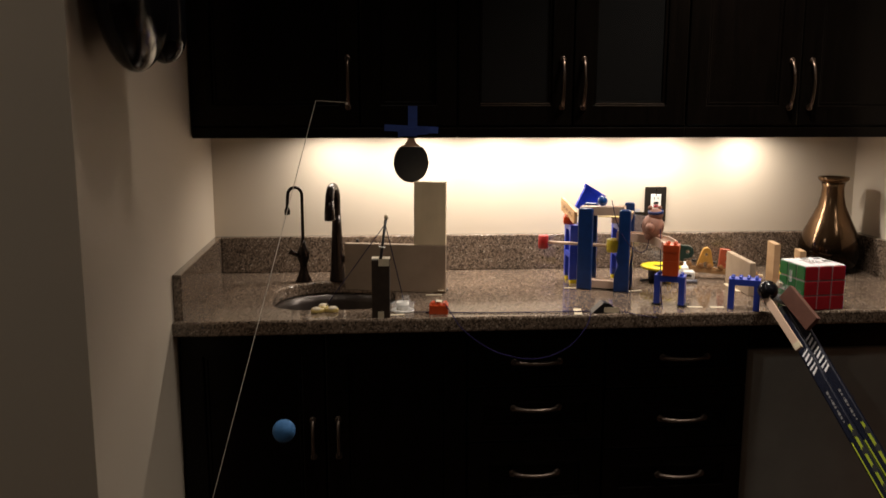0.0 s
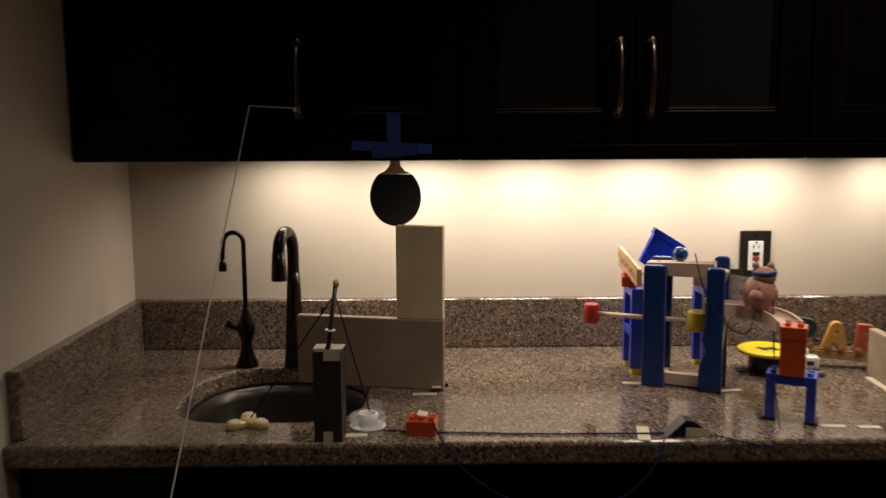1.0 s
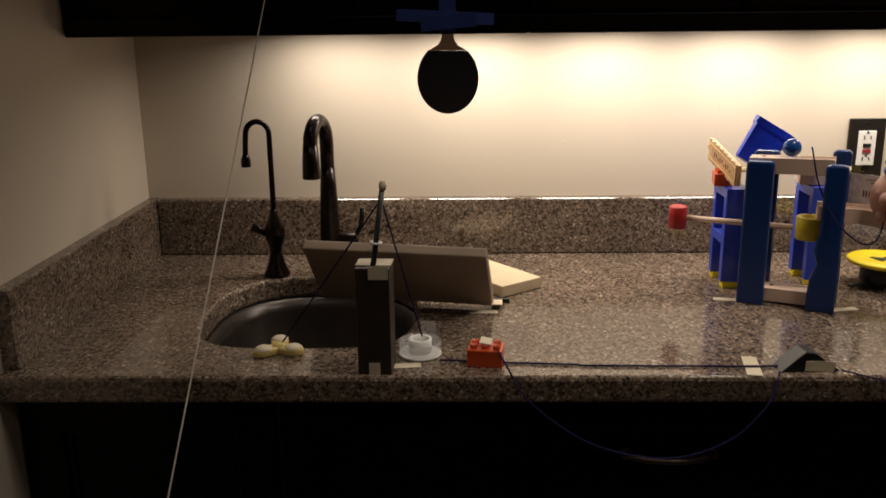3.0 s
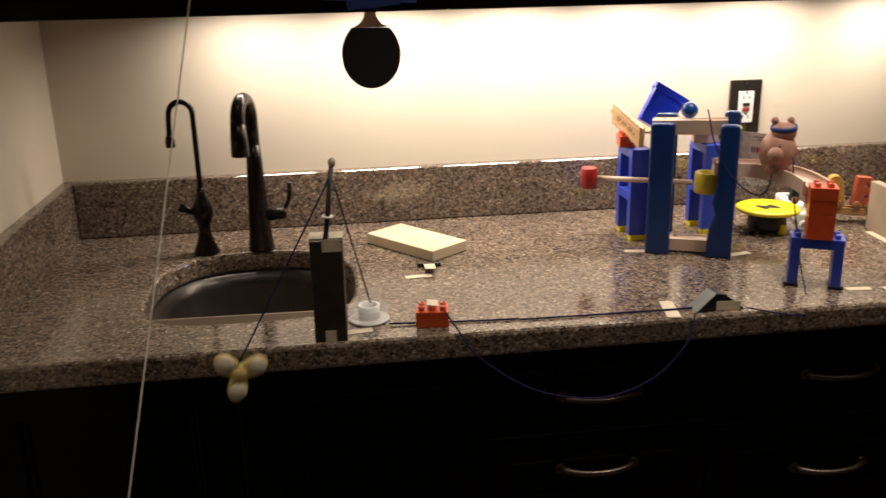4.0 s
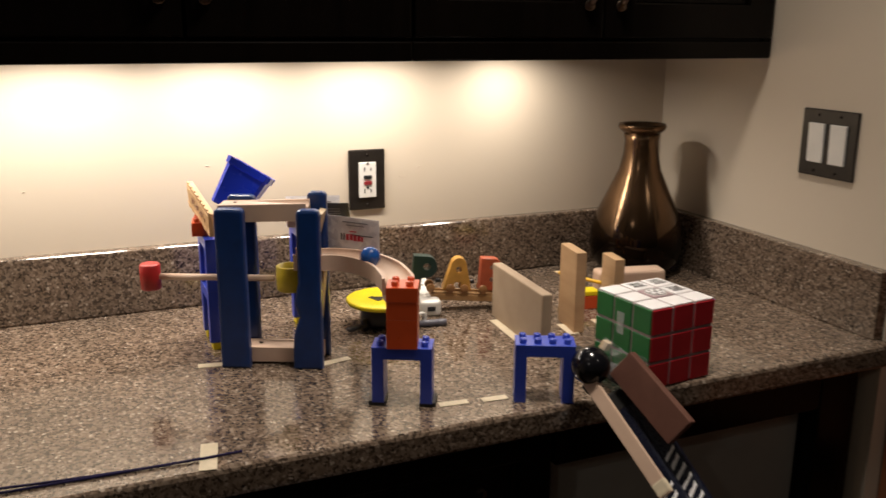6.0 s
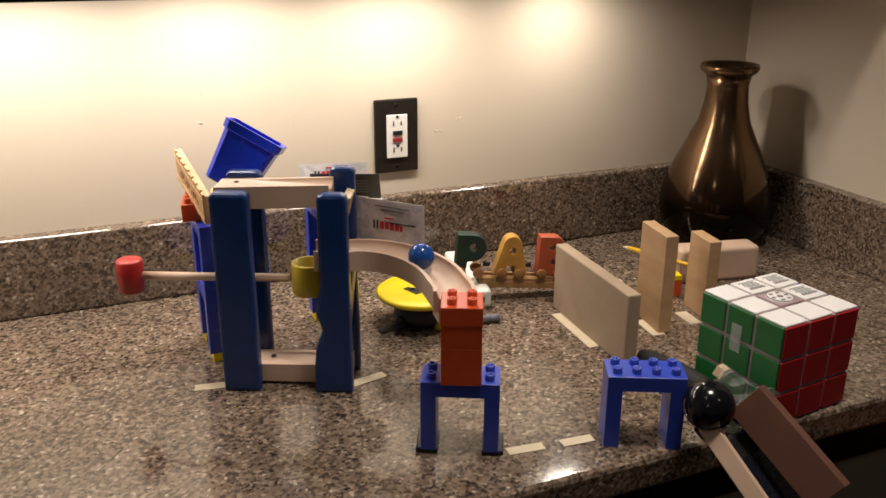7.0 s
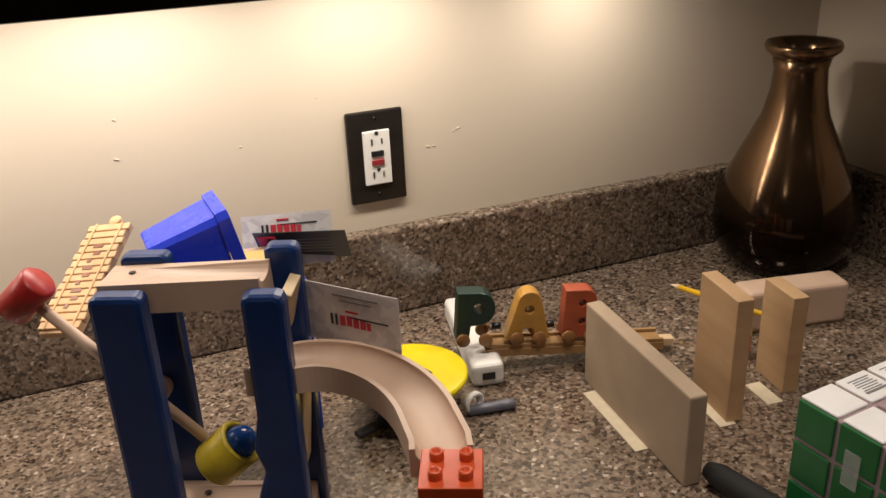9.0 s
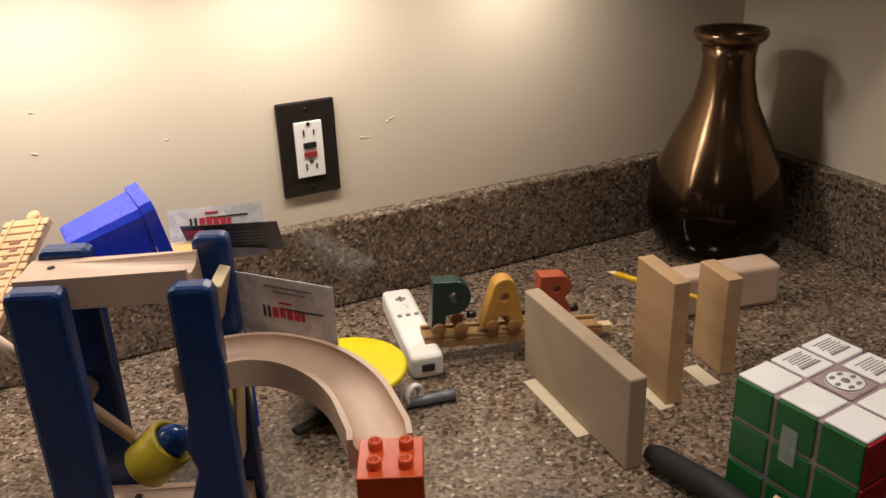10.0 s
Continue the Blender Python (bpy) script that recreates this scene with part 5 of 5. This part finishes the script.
def motions():
    # foam ball drops to the floor
    walk(foam, [(0.0, pose(0.335, -1.3, 0.882)), (0.1, pose(0.348, -1.3, 0.872)), (0.2, pose(0.36, -1.3, 0.74)), (0.3, pose(0.37, -1.3, 0.52)),
                (0.4, pose(0.38, -1.3, 0.22)), (0.47, pose(0.385, -1.3, 0.02)), (1.2, pose(0.45, -1.35, 0.02)), (10.0, pose(0.45, -1.35, 0.02))])
    # twine swings as the pull slackens
    walk(long_twine, [(t, between(TWTOP, a)) for t, a in ((0.0, (0.185, -0.70, 0.807)), (0.5, (0.23, -0.70, 0.865)), (1.0, (0.306, -0.70, 0.955)), (1.5, (0.345, -0.70, 0.985)), (2.5, (0.362, -0.70, 1.009)), (2.7, (0.330, -0.70, 0.995)), (3.2, (0.285, -0.70, 0.93)), (4.0, (0.267, -0.70, 0.903)), (10.0, (0.267, -0.70, 0.903)))])
    # upper board topples backwards
    x, y, z = 0.657, -0.338, ZC + 0.137
    walk(up_board, [(0.0, pose(x, y, z, 0, 0, -12.5)), (1.9, pose(x, y, z, 0, 0, -12.5)), (2.1, pose(x + 0.002, y + 0.006, z, -4, 2, -12)), (2.2, pose(x + 0.003, y + 0.008, z, -9, 2, -12)),
                    (2.3, pose(x + 0.003, y + 0.010, z, -26, 2, -11)), (2.4, pose(x + 0.008, y + 0.014, z - 0.002, -72, 4, -12)), (2.5, pose(0.727, -0.276, 0.950, -84, -46, 24)),
                    (2.6, pose(0.731, -0.276, 0.936, -86, -20, 30)), (2.7, pose(0.734, -0.275, 0.926, -88, 2, 36)), (2.9, pose(0.733, -0.278, 0.9205, -90, 0, 38)), (10.0, pose(0.733, -0.278, 0.9205, -90, 0, 38))])
    # wide board falls forwards into the sink
    x, y = 0.5585, -0.3185
    walk(low_board, [(0.0, pose(x, y, ZC, 0, 0, -12.5)), (2.72, pose(x, y, ZC, 0, 0, -12.5)), (2.95, pose(x - 0.01, y - 0.005, ZC + 0.002, 22, 0, -11)), (3.15, pose(x - 0.06, y - 0.02, ZC + 0.03, 62, 0, -7)),
                     (3.4, pose(0.402, -0.385, 0.835, 58, 0, -3)), (3.6, pose(0.392, -0.392, 0.822, 54, 0, -2)), (10.0, pose(0.392, -0.392, 0.822, 54, 0, -2))])
    # spinner is pushed off and swings on its cord
    sp = [(0.0, (0.367, -0.545, ZC), (0, 0, 8)), (3.45, (0.367, -0.545, ZC), (0, 0, 8)), (3.7, (0.395, -0.59, ZC + 0.006), (14, 0, 20)), (3.8, (0.410, -0.635, ZC + 0.020), (30, 0, 28)),
          (3.9, (0.389, -0.66, 0.955), (60, 40, 16)), (4.0, (0.389, -0.69, 0.903), (85, 72, 8)), (4.1, (0.405, -0.69, 0.828), (90, 84, 4)), (4.2, (0.415, -0.69, 0.782), (90, 70, 0)),
          (4.3, (0.556, -0.69, 0.762), (90, 50, 8)), (4.4, (0.592, -0.69, 0.789), (88, 72, 0)), (4.5, (0.593, -0.69, 0.786), (90, 96, -6)), (4.6, (0.576, -0.69, 0.772), (90, 120, 0)),
          (4.9, (0.53, -0.69, 0.762), (90, 130, 0)), (5.4, (0.555, -0.69, 0.760), (90, 120, 0)), (10.0, (0.545, -0.69, 0.760), (90, 120, 0))]
    walk(spinner, [(t, pose(*p, *r)) for t, p, r in sp])
    walk(cord_a, [(t, between(TIP, Vector(p) + (Vector((0.005, 0.005, 0.013)) if t < 3.75 else Vector((0, -0.008, 0.012))))) for t, p, r in sp])
    # tape holder tips over and slides
    hd = [(0.0, (0.570, -0.556, ZC), (0, 0, 0)), (4.05, (0.570, -0.556, ZC), (0, 0, 0)), (4.15, (0.578, -0.556, ZC + 0.006), (0, -14, 10)), (4.25, (0.600, -0.560, ZC + 0.028), (10, -48, 30)),
          (4.35, (0.650, -0.566, ZC + 0.026), (6, -44, 60)), (4.42, (0.680, -0.575, ZC + 0.006), (0, -10, 75)), (4.5, (0.692, -0.590, ZC), (0, 0, 80)), (4.75, (0.735, -0.598, ZC), (0, 0, 88)), (5.0, (0.757, -0.604, ZC), (0, 0, 92)), (10.0, (0.760, -0.605, ZC), (0, 0, 92))]
    walk(holder, [(t, pose(*p, *r)) for t, p, r in hd])
    walk(slide_cord, [(0.0, pose(0, 0, 0)), (4.15, pose(0, 0, 0)), (4.5, pose(0.122, -0.004, 0)), (4.75, pose(0.165, -0.006, 0)), (5.0, pose(0.188, -0.008, 0)), (10.0, pose(0.190, -0.008, 0))])
    walk(cord_b, [(t, between(TIP + (Vector((0.055, 0.02, -0.075)) if t > 4.3 else Vector((0, 0, 0))), Vector(p) + Vector((0.003, 0.004, 0.026)))) for t, p, r in hd])
    # red brick is pulled off the edge
    rows = [(0.0, pose(0.662, -0.588, ZC, 0, 0, -8)), (4.25, pose(0.662, -0.588, ZC, 0, 0, -8)), (4.35, pose(0.668, -0.598, ZC, 0, 0, -14)), (4.42, pose(0.676, -0.628, ZC + 0.001, 12, 0, -24)),
            (4.5, pose(0.682, -0.672, ZC - 0.019, 35, 10, -40)), (4.6, pose(0.700, -0.69, 0.765, 70, 20, -50)), (4.7, pose(0.71, -0.70, 0.56, 95, 30, -60)), (4.8, pose(0.72, -0.71, 0.28, 120, 20, -60)),
            (4.88, pose(0.73, -0.72, 0.018, 90, 0, -60)), (10.0, pose(0.73, -0.72, 0.018, 90, 0, -60))]
    walk(small_brick, rows)
    walk(loop_cord, [(0.0, pose(0, 0, 0)), (4.3, pose(0, 0, 0)), (4.5, pose(0.02, -0.04, -0.06)), (4.7, pose(0.05, -0.05, -0.35)), (4.9, pose(0.06, -0.06, -0.765)), (10.0, pose(0.06, -0.06, -0.765))])
    # clip flies off
    walk(clip, [(0.0, pose(1.092, -0.607, ZC, 0, 0, 4)), (4.68, pose(1.092, -0.607, ZC, 0, 0, 4)), (4.78, pose(1.10, -0.622, ZC + 0.006, 10, -20, 0)), (4.86, pose(1.09, -0.67, ZC - 0.02, 40, -50, -10)),
                (4.95, pose(1.08, -0.70, 0.74, 80, -40, -10)), (5.1, pose(1.07, -0.72, 0.35, 110, -20, 0)), (5.2, pose(1.07, -0.73, 0.016, 90, 0, 0)), (10.0, pose(1.07, -0.73, 0.016, 90, 0, 0))])
    # toy animal is dragged down
    fg = [(0.0, (1.273, -0.418, ZC + 0.158), (0, 0, -10)), (4.86, (1.273, -0.418, ZC + 0.158), (0, 0, -10)), (4.95, (1.275, -0.425, ZC + 0.125), (15, -10, -15)), (5.0, (1.262, -0.43, ZC + 0.085), (35, -25, -25)),
          (5.1, (1.150, -0.575, ZC + 0.020), (60, -30, -40)), (5.2, (1.055, -0.70, ZC - 0.01), (85, -20, -40)), (5.3, (1.03, -0.75, 0.70), (100, -10, -40)), (5.45, (1.03, -0.77, 0.30), (100, 0, -40)),
          (5.55, (1.03, -0.78, 0.04), (90, 0, -40)), (10.0, (1.03, -0.78, 0.04), (90, 0, -40))]
    base = pose(1.273, -0.418, ZC + 0.158, 0, 0, -10)
    rel = base.inverted() @ pose(1.279, -0.421, ZC + 0.158 + 0.072, 6, -6, 0)
    walk(figure, [(t, pose(*p, *r)) for t, p, r in fg])
    walk(band, [(t, pose(*p, *r) @ rel) for t, p, r in fg])
    for ob in (cord_c, cord_d):
        walk(ob, [(t, Matrix.Translation(Vector(p) - Vector(fg[0][1]))) for t, p, r in fg])
    # rocker and marble
    angles = [(0.0, 0), (7.62, 0), (7.72, 2), (7.8, 5), (7.9, 14), (8.0, 29), (8.1, 47), (8.2, 58), (8.35, 54), (8.6, 53), (8.8, 48), (10.0, 47)]
    pivot = TW @ pose(0.020, 0.0385, 0.127)
    walk(lever, [(t, pivot @ pose(0, 0, 0, 0, a, 0)) for t, a in angles])
    u = lambda a, v, z: TW @ Vector((a, v, z))
    top = 0.2555
    rows = [(0.0, u(0.062, 0.0385, top)), (5.28, u(0.063, 0.0385, top)), (5.4, u(0.078, 0.0385, top)), (5.5, u(0.102, 0.0385, top - 0.001)), (5.6, u(0.130, 0.0385, top - 0.002)), (5.7, u(0.158, 0.034, 0.225)),
            (5.8, Vector((1.236, -0.385, ZC + 0.1765))), (5.9, Vector((1.262, -0.400, ZC + 0.1722))), (6.0, Vector((1.281, -0.425, ZC + 0.1715))), (6.2, Vector((1.294, -0.465, ZC + 0.1705))),
            (6.45, Vector((1.290, -0.498, ZC + 0.1700))), (6.75, Vector((1.294, -0.468, ZC + 0.1705))), (7.05, Vector((1.283, -0.425, ZC + 0.1715))), (7.3, Vector((1.262, -0.398, ZC + 0.1722))),
            (7.5, Vector((1.232, -0.377, ZC + 0.1722))), (7.6, u(0.128, 0.0385, 0.166))]
    rows = [(t, Matrix.Translation(p)) for t, p in rows]
    for t, a in angles[2:]:
        rows.append((t, pivot @ pose(0, 0, 0, 0, a, 0) @ pose(0.079, 0, 0.0185)))
    walk(marble, rows)
    # track piece and bucket are knocked over
    tz = COLZ + 0.045
    trk = [(0.0, 1.072, -0.205, tz + 0.003, 7, 14, -5), (8.12, 1.072, -0.205, tz + 0.003, 7, 14, -5), (8.22, 1.077, -0.205, tz + 0.004, 5, 13, 2), (8.4, 1.085, -0.205, tz + 0.004, 2, 12, 12),
           (8.6, 1.090, -0.205, tz + 0.004, -4, 13, 24), (8.72, 1.090, -0.205, tz, -16, 20, 58), (8.82, 1.076, -0.207, tz - 0.006, -31, 25, 82), (10.0, 1.076, -0.207, tz - 0.006, -31, 25, 82)]
    trk = [(t, pose(x + 0.010, y, z - 0.005, 0, 0, w) @ pose(0, 0, 0, p) @ pose(0, 0, 0, 0, r)) for t, x, y, z, w, p, r in trk]
    walk(track, trk)
    bk = [(0.0, -0.011, 0.212, 30, 0), (8.2, -0.011, 0.212, 30, 0), (8.4, -0.006, 0.212, 31, 0), (8.58, -0.006, 0.212, 31, 0), (8.66, 0.002, 0.213, 46, 6), (8.74, 0.006, 0.212, 68, 14), (8.82, 0.005, 0.208, 78, 24), (10.0, 0.005, 0.208, 78, 24)]
    tip = [(t, TW @ pose(a, 0.122, z) @ pose(0, 0, 0, 0, 0, w) @ pose(0, 0, 0, 0, r, 0) @ pose(0, 0, 0, (-14 if w == 0 else -4), 0, 0)) for t, a, z, r, w in bk]
    walk(bucket, tip)
    # yellow ball rides in the bucket, rolls out behind the cards and bounces
    held = [(t, m @ pose(0, 0, 0.020)) for t, m in tip[:-1]] + [(9.1, tip[-1][1] @ pose(0, 0, 0.022)), (9.22, tip[-1][1] @ pose(0, 0, 0.05))]
    walk(yball, held + [(9.32, pose(1.272, -0.195, COLZ + 0.022)), (9.4, pose(1.318, -0.20, 1.085)), (9.5, pose(1.328, -0.20, 1.047)), (9.6, pose(1.37, -0.20, 0.972)), (9.7, pose(1.402, -0.20, 1.019)), (9.8, pose(1.415, -0.19, 0.995)),
                        (9.9, pose(1.384, -0.20, 0.984)), (10.0, pose(1.35, -0.21, 0.973))])
    # the letter train rolls along its rail
    for ob, m in CARS:
        walk(ob, [(0.0, m), (9.78, m), (9.88, m @ pose(0.018, 0, 0)), (10.0, m @ pose(0.041, 0, 0))])


motions()
